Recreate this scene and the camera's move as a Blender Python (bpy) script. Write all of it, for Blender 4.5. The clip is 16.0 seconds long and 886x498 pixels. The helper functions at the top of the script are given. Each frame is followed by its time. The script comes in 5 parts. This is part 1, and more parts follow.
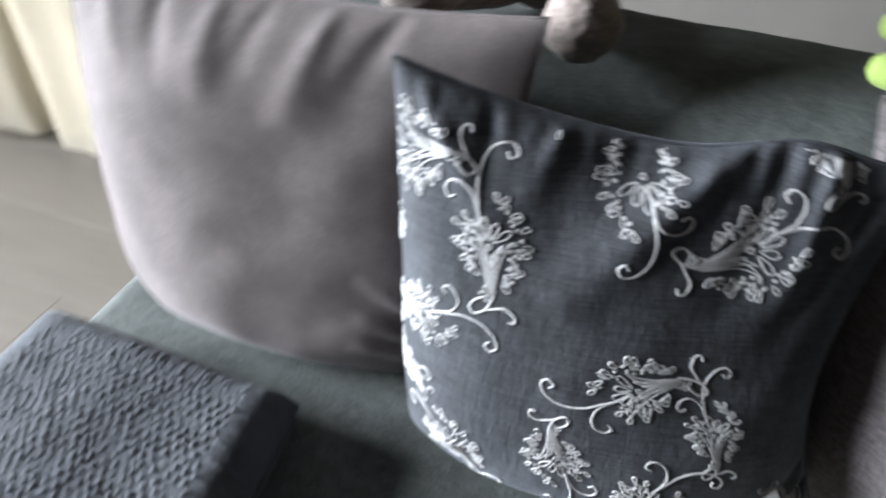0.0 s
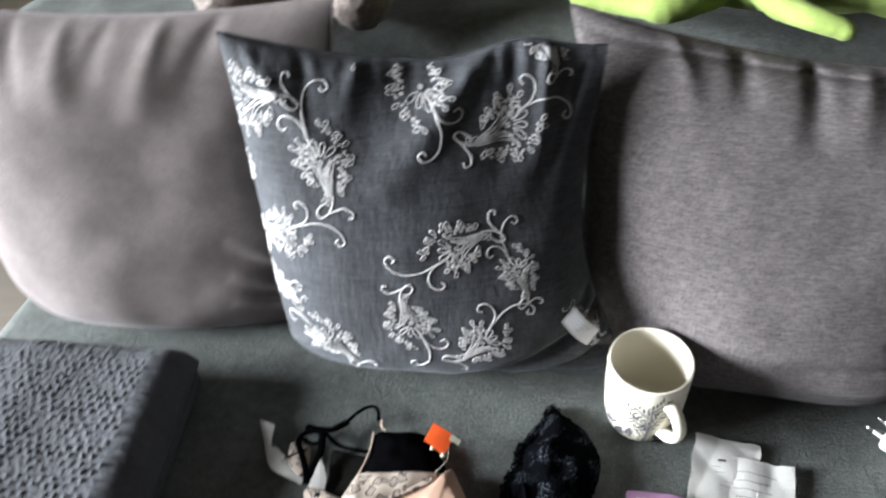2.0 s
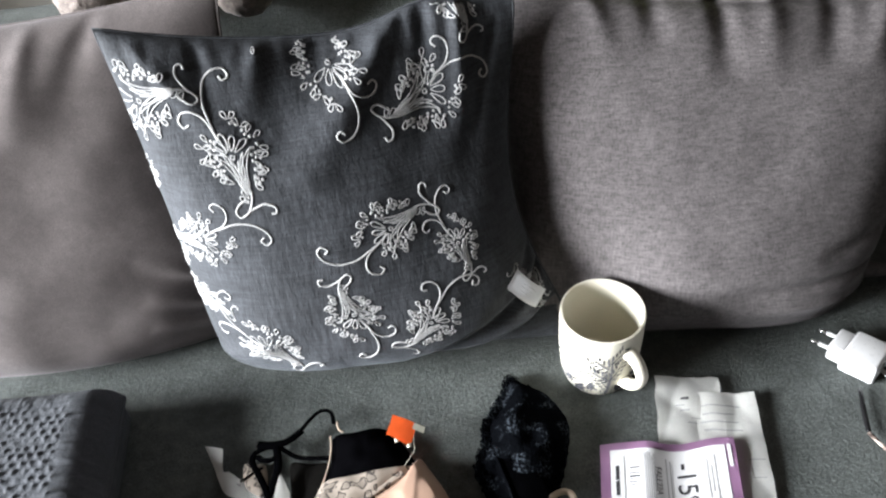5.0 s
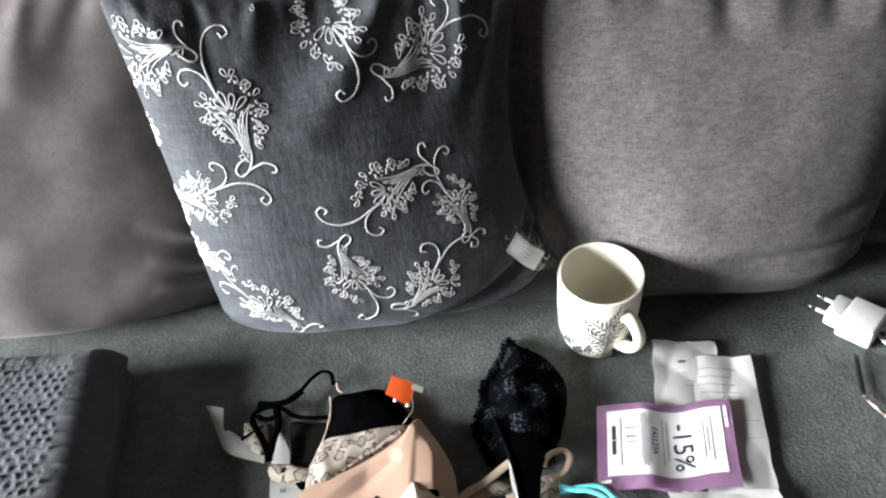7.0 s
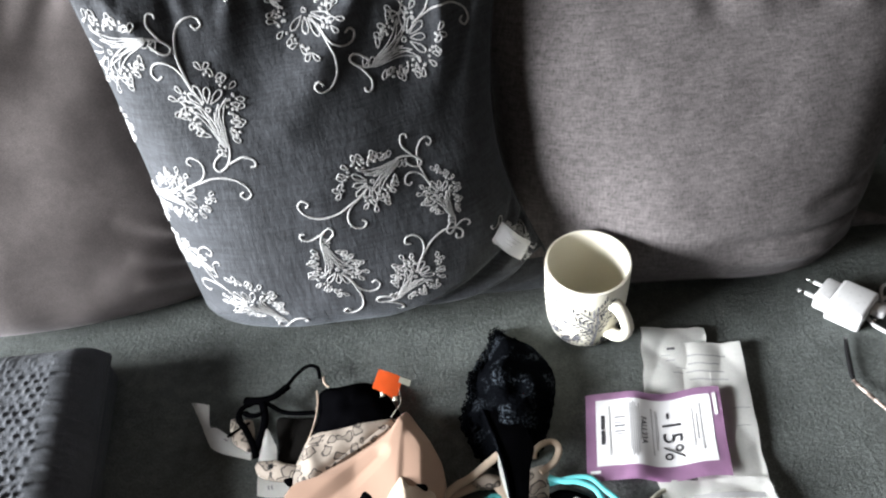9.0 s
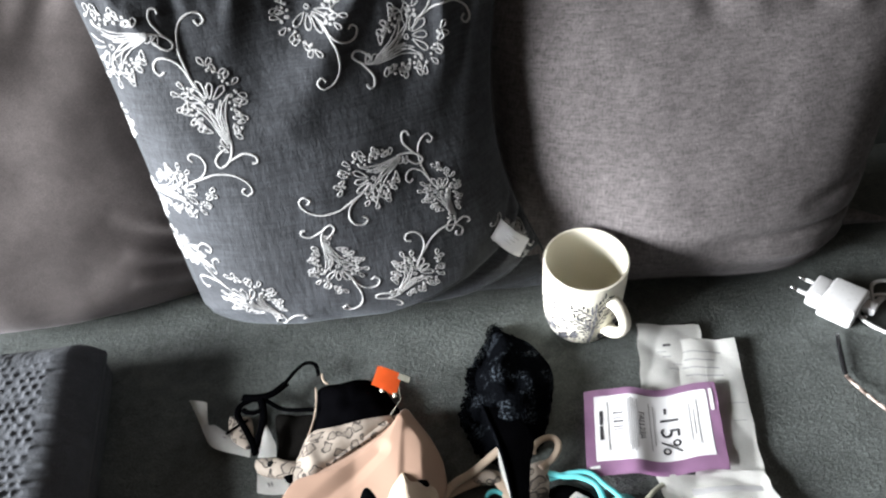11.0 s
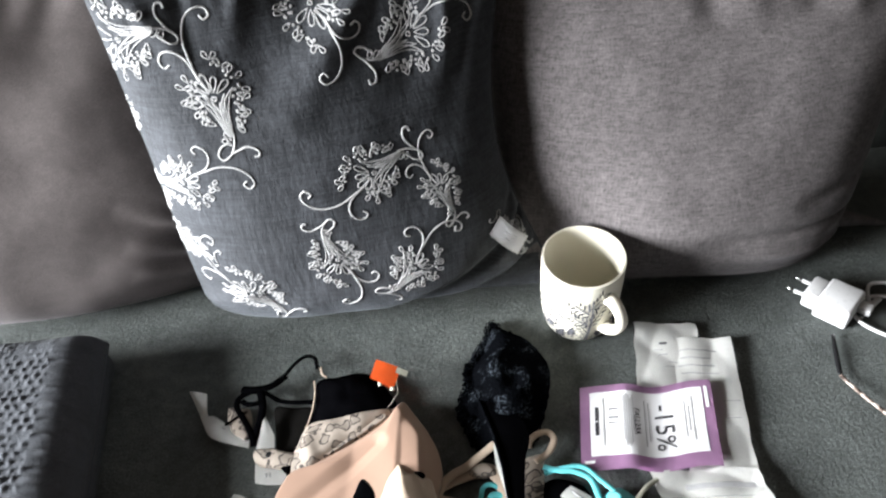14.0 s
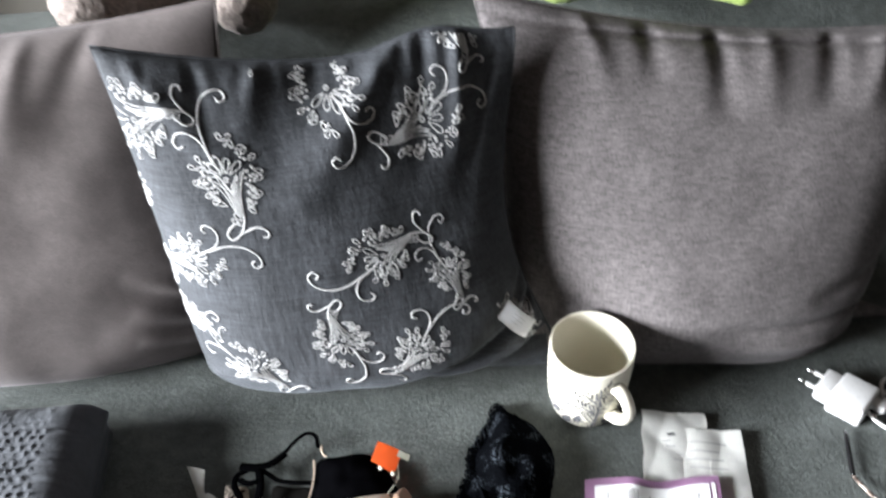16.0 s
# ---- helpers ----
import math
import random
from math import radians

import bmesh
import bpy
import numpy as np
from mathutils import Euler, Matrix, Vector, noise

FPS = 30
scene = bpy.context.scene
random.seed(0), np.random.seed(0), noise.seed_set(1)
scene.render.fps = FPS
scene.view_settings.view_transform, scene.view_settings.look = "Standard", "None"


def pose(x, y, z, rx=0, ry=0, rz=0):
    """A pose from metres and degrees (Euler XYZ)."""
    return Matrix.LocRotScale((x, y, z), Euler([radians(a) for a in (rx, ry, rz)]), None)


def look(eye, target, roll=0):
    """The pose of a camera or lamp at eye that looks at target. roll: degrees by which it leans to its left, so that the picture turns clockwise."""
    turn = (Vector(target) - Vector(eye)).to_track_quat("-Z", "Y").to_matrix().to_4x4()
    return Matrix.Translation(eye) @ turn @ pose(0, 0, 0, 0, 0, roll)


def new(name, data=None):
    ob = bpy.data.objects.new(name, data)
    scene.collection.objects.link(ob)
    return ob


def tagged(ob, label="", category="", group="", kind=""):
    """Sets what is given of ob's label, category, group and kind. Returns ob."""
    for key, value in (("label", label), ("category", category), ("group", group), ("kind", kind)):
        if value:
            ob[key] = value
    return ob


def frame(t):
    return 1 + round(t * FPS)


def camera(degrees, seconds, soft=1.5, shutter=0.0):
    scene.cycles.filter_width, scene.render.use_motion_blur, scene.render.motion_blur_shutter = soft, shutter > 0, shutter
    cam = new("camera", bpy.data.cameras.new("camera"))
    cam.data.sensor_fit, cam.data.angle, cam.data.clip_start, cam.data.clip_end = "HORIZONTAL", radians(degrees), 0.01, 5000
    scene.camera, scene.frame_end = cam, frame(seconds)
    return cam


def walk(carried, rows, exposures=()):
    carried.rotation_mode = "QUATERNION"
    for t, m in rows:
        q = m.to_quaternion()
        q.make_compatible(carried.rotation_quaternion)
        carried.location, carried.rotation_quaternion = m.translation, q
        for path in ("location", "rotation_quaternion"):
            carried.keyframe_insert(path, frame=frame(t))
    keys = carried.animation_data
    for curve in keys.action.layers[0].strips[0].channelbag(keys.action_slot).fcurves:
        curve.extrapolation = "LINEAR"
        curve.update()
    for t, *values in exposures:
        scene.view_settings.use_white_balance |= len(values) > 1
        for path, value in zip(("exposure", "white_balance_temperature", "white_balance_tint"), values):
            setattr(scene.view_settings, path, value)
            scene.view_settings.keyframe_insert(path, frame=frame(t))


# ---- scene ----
cam = camera(60.0, 16.0, 2.2, 1.0)
PATH = [
    (0, (-0.148, -0.28, 1.043), (-0.719, 1.116, -0.271), 0.8),
    (0.5, (-0.139, -0.272, 1.039), (-0.583, 1.215, -0.224), -4.2),
    (1, (-0.114, -0.343, 1.049), (-0.434, 1.198, -0.185), -1.4),
    (1.5, (-0.087, -0.444, 1.043), (-0.418, 1.068, -0.223), -2.5),
    (2, (-0.071, -0.467, 1.054), (-0.329, 1.094, -0.169), -3.6),
    (2.5, (-0.095, -0.445, 1.053), (-0.336, 1.144, -0.137), -8.1),
    (3, (-0.108, -0.424, 1.042), (-0.294, 1.159, -0.166), -8.6),
    (3.5, (-0.095, -0.424, 1.028), (-0.19, 1.147, -0.205), -9.3),
    (6, (-0.112, -0.467, 1.017), (-0.097, 1.086, -0.244), -6.3),
    (6.5, (-0.106, -0.467, 1.01), (-0.118, 1.069, -0.272), -6.6),
    (7, (-0.105, -0.465, 1.011), (-0.119, 1.065, -0.278), -6.8),
    (7.5, (-0.1, -0.456, 1.009), (-0.115, 1.065, -0.29), -7.1),
    (8, (-0.1, -0.452, 1.009), (-0.112, 1.058, -0.303), -7.4),
    (8.5, (-0.096, -0.452, 1.01), (-0.105, 1.047, -0.314), -7.6),
    (11, (-0.113, -0.454, 1.013), (-0.068, 1.036, -0.32), -6.3),
    (11.5, (-0.122, -0.465, 1.012), (-0.086, 1.033, -0.313), -5.3),
    (12, (-0.116, -0.458, 1.013), (-0.079, 1.046, -0.305), -4.9),
    (12.5, (-0.102, -0.438, 1.014), (-0.067, 1.071, -0.298), -5.2),
    (13, (-0.097, -0.433, 1.014), (-0.064, 1.074, -0.3), -5.6),
    (13.5, (-0.098, -0.446, 1.011), (-0.065, 1.054, -0.312), -5.8),
    (14, (-0.11, -0.466, 1.011), (-0.073, 1.034, -0.311), -5.8),
    (14.5, (-0.114, -0.473, 1.016), (-0.07, 1.032, -0.301), -5.5),
    (15, (-0.113, -0.463, 1.018), (-0.061, 1.048, -0.29), -5.2),
    (15.5, (-0.103, -0.431, 1.023), (-0.044, 1.1, -0.263), -4.8),
    (16, (-0.106, -0.437, 1.036), (-0.08, 1.133, -0.203), -4.1),
]
walk(cam, [(t, look(eye, target, roll)) for t, eye, target, roll in PATH], [(0, -0.18, 6200, 10), (0.5, -0.08, 6250, 10), (1, -0.06, 6300, 10), (1.5, 0.0, 6400, 10), (3, 0.06, 6500, 10), (6, 0.03, 6580, 10), (15, 0.03, 6600, 10), (16, 0.18, 6500, 10)])

# ---------------------------------------------------------------- light
world = bpy.data.worlds.new("world")
scene.world = world
world.use_nodes = True
wn = world.node_tree.nodes
sky = wn.new("ShaderNodeTexSky")
sky.sky_type = "NISHITA"
sky.sun_disc = False
sky.sun_elevation, sky.sun_rotation = radians(35), radians(-100)
world.node_tree.links.new(sky.outputs[0], wn["Background"].inputs[0])
wn["Background"].inputs[1].default_value = 0.05

lamp = bpy.data.lights.new("window_light", "AREA")
lamp.shape, lamp.size, lamp.size_y = "RECTANGLE", 1.4, 1.25
lamp.spread = radians(110)
lamp.energy, lamp.color = 300.0, (0.92, 0.955, 0.985)
tagged(new("window_light", lamp), kind="structure").matrix_world = look((-2.97, -0.76, 1.18), (0.0, -0.4, 0.45))


# ---------------------------------------------------------------- material helpers
def material(name):
    m = bpy.data.materials.new(name)
    m.use_nodes = True
    return m, m.node_tree, m.node_tree.nodes["Principled BSDF"]


def put(nt, kind, **sets):
    n = nt.nodes.new(kind)
    for key, value in sets.items():
        n.inputs[key].default_value = value
    return n


def coords(nt, scale=(1, 1, 1), rot=(0, 0, 0)):
    c, m = nt.nodes.new("ShaderNodeTexCoord"), nt.nodes.new("ShaderNodeMapping")
    m.inputs["Scale"].default_value, m.inputs["Rotation"].default_value = scale, rot
    nt.links.new(c.outputs["Object"], m.inputs["Vector"])
    return m.outputs["Vector"]


def noise_tex(nt, scale, detail=3.0, stretch=(1, 1, 1), rough=0.55, rot=(0, 0, 0)):
    n = put(nt, "ShaderNodeTexNoise", Scale=scale, Detail=detail, Roughness=rough)
    nt.links.new(coords(nt, stretch, rot), n.inputs["Vector"])
    return n.outputs["Fac"]


def ramp(nt, fac, stops):
    r = nt.nodes.new("ShaderNodeValToRGB")
    while len(r.color_ramp.elements) < len(stops):
        r.color_ramp.elements.new(0.5)
    for e, (p, c) in zip(r.color_ramp.elements, stops):
        e.position, e.color = p, (*c, 1)
    nt.links.new(fac, r.inputs[0])
    return r.outputs[0]


def math_node(nt, op, a, b):
    n = nt.nodes.new("ShaderNodeMath")
    n.operation = op
    for socket, value in zip(n.inputs, (a, b)):
        if isinstance(value, (int, float)):
            socket.default_value = value
        else:
            nt.links.new(value, socket)
    return n.outputs[0]


def mixed(nt, fac, a, b, blend="MIX"):
    n = nt.nodes.new("ShaderNodeMix")
    n.data_type, n.blend_type = "RGBA", blend
    for socket, value in ((n.inputs[0], fac), (n.inputs[6], a), (n.inputs[7], b)):
        if isinstance(value, (int, float)):
            socket.default_value = value
        elif isinstance(value, tuple):
            socket.default_value = (*value, 1)
        else:
            nt.links.new(value, socket)
    return n.outputs[2]


def relief(nt, bsdf, height, strength, distance):
    b = put(nt, "ShaderNodeBump", Strength=strength, Distance=distance)
    nt.links.new(height, b.inputs["Height"])
    nt.links.new(b.outputs[0], bsdf.inputs["Normal"])


def tint(c, k):
    return tuple(min(1.0, v * k) for v in c)


def cloth(name, colour, rough=0.9, grain=500.0, vary=0.25, bump=0.6, depth=0.0006, sheen=0.2, weave=0.0, sheen_tint=(0.8, 0.85, 0.9), speck=0.3, crinkle=0.0, slub=0.06, contrast=0.5):
    """Fabric: blotchy nap at two sizes; weave adds crossed slubby threads."""
    m, nt, b = material(name)
    big, fine = noise_tex(nt, 14, 4), noise_tex(nt, grain, 2)
    col = ramp(nt, big, [(0.3, tint(colour, 1 - vary)), (0.7, tint(colour, 1 + vary))])
    col = mixed(nt, 1.0, col, ramp(nt, noise_tex(nt, 85, 3), [(0.3, (1 - 0.4 * speck,) * 3), (0.7, (1 + 0.4 * speck,) * 3)]), "MULTIPLY")
    height = fine
    if weave:
        warp = noise_tex(nt, 1.0, 3, (weave, weave, weave * slub), 0.7)
        weft = noise_tex(nt, 1.0, 3, (weave * slub, weave * slub, weave), 0.7)
        threads = math_node(nt, "ADD", warp, weft)
        col = mixed(nt, 1.0, col, ramp(nt, math_node(nt, "MULTIPLY", threads, 0.5), [(0.36, (1 - contrast,) * 3), (0.64, (1 + contrast,) * 3)]), "MULTIPLY")
        height = math_node(nt, "ADD", threads, math_node(nt, "MULTIPLY", fine, 0.5))
        if crinkle:
            height = math_node(nt, "ADD", height, math_node(nt, "MULTIPLY", noise_tex(nt, 1.0, 3, (110, 110, 26), 0.6), crinkle))
    else:
        col = mixed(nt, 1.0, col, ramp(nt, fine, [(0.3, (1 - speck,) * 3), (0.7, (1 + speck,) * 3)]), "MULTIPLY")
    nt.links.new(col, b.inputs["Base Color"])
    if speck >= 0.4:
        height = math_node(nt, "ADD", height, math_node(nt, "MULTIPLY", noise_tex(nt, 260, 3), 1.6))
    b.inputs["Roughness"].default_value = rough
    b.inputs["Specular IOR Level"].default_value = 0.25 if max(colour) > 0.02 else 0.0
    b.inputs["Sheen Weight"].default_value = sheen
    b.inputs["Sheen Roughness"].default_value = 0.4
    b.inputs["Sheen Tint"].default_value = (*sheen_tint, 1)
    relief(nt, b, height, bump, depth)
    return m


def plain(name, colour, rough=0.5, metal=0.0, vary=0.08, scale=40.0, bump=0.1, depth=0.0003, coat=0.0):
    m, nt, b = material(name)
    f = noise_tex(nt, scale, 4)
    nt.links.new(ramp(nt, f, [(0.3, tint(colour, 1 - vary)), (0.7, tint(colour, 1 + vary))]), b.inputs["Base Color"])
    nt.links.new(ramp(nt, noise_tex(nt, scale * 3, 3), [(0.3, (rough * 0.85,) * 3), (0.7, (min(1, rough * 1.15),) * 3)]), b.inputs["Roughness"])
    b.inputs["Metallic"].default_value, b.inputs["Coat Weight"].default_value = metal, coat
    relief(nt, b, noise_tex(nt, scale * 8, 2), bump, depth)
    return m


def leopard(name, ground, ring, scale):
    """Printed rosettes: warped rings with blotched middles."""
    m, nt, b = material(name)
    vec = coords(nt)
    warp = put(nt, "ShaderNodeTexNoise", Scale=scale * 0.9, Detail=1.0)
    nt.links.new(vec, warp.inputs["Vector"])
    add = nt.nodes.new("ShaderNodeMixRGB")
    add.blend_type = "ADD"
    add.inputs[0].default_value = 0.018
    nt.links.new(vec, add.inputs[1])
    nt.links.new(warp.outputs["Color"], add.inputs[2])
    v = put(nt, "ShaderNodeTexVoronoi", Scale=scale, Randomness=0.9)
    nt.links.new(add.outputs[0], v.inputs["Vector"])
    rings = ramp(nt, v.outputs["Distance"], [(0.0, tint(ground, 0.66)), (0.31, tint(ground, 0.70)), (0.36, ring), (0.43, ring), (0.48, ground), (1.0, ground)])
    nt.links.new(mixed(nt, 1.0, rings, ramp(nt, noise_tex(nt, 120, 3), [(0.3, (0.85,) * 3), (0.7, (1.1,) * 3)]), "MULTIPLY"), b.inputs["Base Color"])
    b.inputs["Roughness"].default_value = 0.75
    relief(nt, b, noise_tex(nt, 1500, 2), 0.3, 0.0003)
    return m


FLEECE = cloth("green_grey_fleece", (0.083, 0.092, 0.0895), 0.95, 900, 0.20, 0.8, 0.0012, 0.08, 0, (0.8, 0.85, 0.82), 0.42)
LINEN = cloth("charcoal_blue_linen", (0.039, 0.0418, 0.0478), 0.85, 900, 0.2, 0.6, 0.0006, 0.10, 620, (0.8, 0.88, 1.0), crinkle=3.0, contrast=0.4)
SUEDE = cloth("taupe_grey_velvet", (0.106, 0.0915, 0.0905), 0.9, 900, 0.16, 0.4, 0.0004, 0.18, 0, (0.95, 0.9, 0.95), 0.22)
WOVEN = cloth("taupe_grey_woven_cloth", (0.097, 0.0875, 0.0895), 0.92, 900, 0.10, 0.5, 0.0004, 0.08, 560, (0.9, 0.88, 0.92), slub=0.17, contrast=0.42)
TOWEL = cloth("slate_grey_knit", (0.058, 0.062, 0.071), 0.95, 900, 0.15, 0.9, 0.0010, 0.12)
THREAD = cloth("silver_white_thread", (0.40, 0.40, 0.405), 0.6, 1400, 0.08, 0.9, 0.0004, 0.1)
PLUSH = cloth("taupe_plush", (0.22, 0.185, 0.17), 0.95, 300, 0.18, 0.7, 0.002, 0.25, sheen_tint=(1, 0.95, 0.9))
LIME = cloth("lime_green_velour", (0.195, 0.265, 0.070), 0.9, 700, 0.12, 0.5, 0.0006, 0.15, sheen_tint=(0.9, 1, 0.6), speck=0.15)
PEACH = cloth("peach_microfibre", (0.34, 0.222, 0.166), 0.5, 1500, 0.04, 0.1, 0.0002, 0.08, sheen_tint=(1, 0.9, 0.85), speck=0.03)
CREAM = cloth("cream_elastic", (0.50, 0.40, 0.315), 0.6, 1200, 0.06, 0.3, 0.0003, 0.05, speck=0.1)
BLACK = cloth("black_microfibre", (0.0014, 0.0014, 0.0018), 0.9, 900, 0.3, 0.3, 0.0003, 0.0)
# near-black colour for the shade on the seat between the straps
STRAP_SHADE = cloth("strap_shade_dark", (0.010, 0.0095, 0.009), 0.95, 900, 0.2, 0.5, 0.0004, 0.0)
LACE = cloth("black_lace", (0.0022, 0.0025, 0.0034), 0.5, 240, 0.5, 1.0, 0.002, 0.0)
nt_, b_ = LACE.node_tree, LACE.node_tree.nodes["Principled BSDF"]
patch_ = ramp(nt_, noise_tex(nt_, 42, 2), [(0.50, (0, 0, 0)), (0.58, (1, 1, 1))])
thread_ = ramp(nt_, noise_tex(nt_, 420, 3, rough=0.7), [(0.50, (0.0016, 0.0018, 0.0024)), (0.62, (0.034, 0.041, 0.050))])
nt_.links.new(mixed(nt_, patch_, (0.0016, 0.0018, 0.0024), thread_), b_.inputs["Base Color"])
TURQUOISE = cloth("turquoise_satin", (0.10, 0.44, 0.47), 0.45, 1200, 0.1, 0.3, 0.0003, 0.1, speck=0.1)
LEOPARD = leopard("leopard_print_cloth", (0.40, 0.34, 0.288), (0.06, 0.05, 0.045), 86)
CHINA = plain("cream_white_china", (0.68, 0.65, 0.555), 0.42, 0, 0.02, 20, 0.0, 0.0001, 0.0)
PRINT = plain("grey_black_print", (0.05, 0.05, 0.058), 0.7, 0, 0.3, 300)
PRINT_PALE = plain("grey_print", (0.15, 0.15, 0.165), 0.7, 0, 0.3, 300)
PAPER = plain("thin_receipt_paper", (0.72, 0.72, 0.70), 0.75, 0, 0.06, 60, 0.3, 0.0006)
WHITE_PAPER = plain("white_coupon_paper", (0.68, 0.68, 0.70), 0.5, 0, 0.03, 60)
PURPLE = plain("purple_coupon_ink", (0.40, 0.22, 0.385), 0.5, 0, 0.08, 60)
INK = plain("dark_ink", (0.03, 0.03, 0.035), 0.6, 0, 0.2, 200)
INK_PALE = plain("pale_grey_ink", (0.34, 0.34, 0.35), 0.6, 0, 0.1, 200)
ORANGE = plain("orange_card", (0.88, 0.125, 0.02), 0.55, 0, 0.06, 80)
LABEL = plain("white_satin_label", (0.72, 0.72, 0.70), 0.55, 0, 0.06, 120, 0.2)
CLEAR = plain("milky_plastic", (0.42, 0.42, 0.35), 0.3, 0, 0.06, 120)
PLASTIC = plain("white_plastic", (0.60, 0.60, 0.61), 0.3, 0, 0.02, 60, 0.02)
STEEL = plain("nickel_metal", (0.62, 0.62, 0.62), 0.25, 1.0, 0.05, 80)
JET = plain("black_acetate", (0.012, 0.012, 0.013), 0.2, 0, 0.2, 80)
WALL = plain("beige_white_paint", (0.13, 0.122, 0.11), 0.85, 0, 0.04, 6, 0.25, 0.0008)
# unseen ceiling: dark brown chosen to weaken the bounce from above
CEIL = plain("dark_unseen_ceiling", (0.09, 0.064, 0.046), 0.7, 0, 0.15, 5)
# unseen walls: kept this dark so that little light bounces back
DIM = plain("dark_unseen_wall", (0.062, 0.057, 0.052), 0.85, 0, 0.06, 6, 0.25, 0.0008)
VOILE = cloth("cream_curtain_cloth", (0.74, 0.70, 0.61), 0.85, 700, 0.06, 0.4, 0.0004, 0.1, 0, speck=0.05)
nt_ = VOILE.node_tree
thin_, blend_ = nt_.nodes.new("ShaderNodeBsdfTranslucent"), nt_.nodes.new("ShaderNodeMixShader")
thin_.inputs["Color"].default_value, blend_.inputs[0].default_value = (0.82, 0.78, 0.68, 1), 0.65
nt_.links.new(nt_.nodes["Principled BSDF"].outputs[0], blend_.inputs[1])
nt_.links.new(thin_.outputs[0], blend_.inputs[2])
nt_.links.new(blend_.outputs[0], nt_.nodes["Material Output"].inputs["Surface"])

TORTOISE, nt_, b_ = material("tortoiseshell_acetate")
nt_.links.new(ramp(nt_, noise_tex(nt_, 170, 3), [(0.40, (0.05, 0.035, 0.03)), (0.50, (0.24, 0.19, 0.165)), (0.66, (0.5, 0.44, 0.40))]), b_.inputs["Base Color"])
b_.inputs["Roughness"].default_value = 0.2

WOOD, nt_, b_ = material("pale_oak_laminate")
grain_ = noise_tex(nt_, 6, 6, (1, 14, 1), 0.6)
tone_ = nt_.nodes.new("ShaderNodeObjectInfo").outputs["Random"]
nt_.links.new(mixed(nt_, 1.0, ramp(nt_, grain_, [(0.3, (0.115, 0.102, 0.088)), (0.7, (0.145, 0.131, 0.113))]), ramp(nt_, tone_, [(0, (0.92,) * 3), (1, (1.06,) * 3)]), "MULTIPLY"), b_.inputs["Base Color"])
b_.inputs["Roughness"].default_value = 0.42
relief(nt_, b_, grain_, 0.15, 0.0006)


# ---------------------------------------------------------------- mesh helpers
def thing(name, label, category, at=(0, 0, 0), group="", kind=""):
    ob = new(name)
    ob.location = at
    return tagged(ob, label, category, group, kind)


def part(name, bm, mats, parent=None, label="", smooth=True):
    """Links a bmesh, built in world metres, as one mesh object under a thing or part."""
    bmesh.ops.recalc_face_normals(bm, faces=bm.faces)
    me = bpy.data.meshes.new(name)
    bm.to_mesh(me)
    bm.free()
    for m in mats if isinstance(mats, (list, tuple)) else [mats]:
        me.materials.append(m)
    if smooth:
        me.polygons.foreach_set("use_smooth", [True] * len(me.polygons))
    ob = new(name, me)
    if parent:
        ob.parent = parent
        if not parent.data:
            ob.matrix_parent_inverse = Matrix.Translation(-parent.location)
    return tagged(ob, label)


def sheet(bm, f, nu, nv, wrap=False, mat=0):
    """A grid of quads over f(i/nu, j/nv). wrap closes it along the first way. Returns the rows of verts."""
    rows = [[bm.verts.new(f(i / nu, j / nv)) for j in range(nv + 1)] for i in range(nu if wrap else nu + 1)]
    n = len(rows)
    for i in range(nu):
        a, b = rows[i], rows[(i + 1) % n]
        for j in range(nv):
            bm.faces.new((a[j], b[j], b[j + 1], a[j + 1])).material_index = mat
    return rows


def cap(bm, ring, mat=0):
    bm.faces.new(ring).material_index = mat


def spline(points, n, closed=False):
    """n + 1 points of a smooth curve through the given ones."""
    p = [Vector(q) for q in points]
    m = len(p)
    out = []
    for k in range(n + (0 if closed else 1)):
        x = k / n * (m if closed else m - 1)
        i = min(int(x), m - 1 if closed else m - 2)
        t = x - i
        if closed:
            a, b, c, d = (p[(i + o) % m] for o in (-1, 0, 1, 2))
        else:
            a, b, c, d = (p[min(max(i + o, 0), m - 1)] for o in (-1, 0, 1, 2))
        out.append(0.5 * (2 * b + (c - a) * t + (2 * a - 5 * b + 4 * c - d) * t * t + (3 * b - a - 3 * c + d) * t**3))
    return out


def tube(bm, path, radius, sides=8, flat=1.0, up=(0, 0, 1), mat=0, taper=None):
    """A rod along path; flat squashes it along up, to make a strap or a ribbon."""
    rings, up = [], Vector(up)
    for k, p in enumerate(path):
        ahead = (path[min(k + 1, len(path) - 1)] - path[max(k - 1, 0)]).normalized()
        side = ahead.cross(up)
        side = side.normalized() if side.length > 1e-5 else Vector((1, 0, 0))
        top, r = side.cross(ahead), radius * (taper(k / (len(path) - 1)) if taper else 1)
        rings.append([bm.verts.new(p + r * (math.cos(a) * side + flat * math.sin(a) * top)) for a in (math.tau * s / sides for s in range(sides))])
    for a, b in zip(rings, rings[1:]):
        for s in range(sides):
            bm.faces.new((a[s], a[(s + 1) % sides], b[(s + 1) % sides], b[s])).material_index = mat
    cap(bm, rings[0][::-1], mat)
    cap(bm, rings[-1], mat)


def strap(bm, points, width, thick=0.0012, n=40, up=(0, 0, 1), mat=0):
    tube(bm, spline(points, n), width / 2, 10, 2 * thick / width, up, mat)


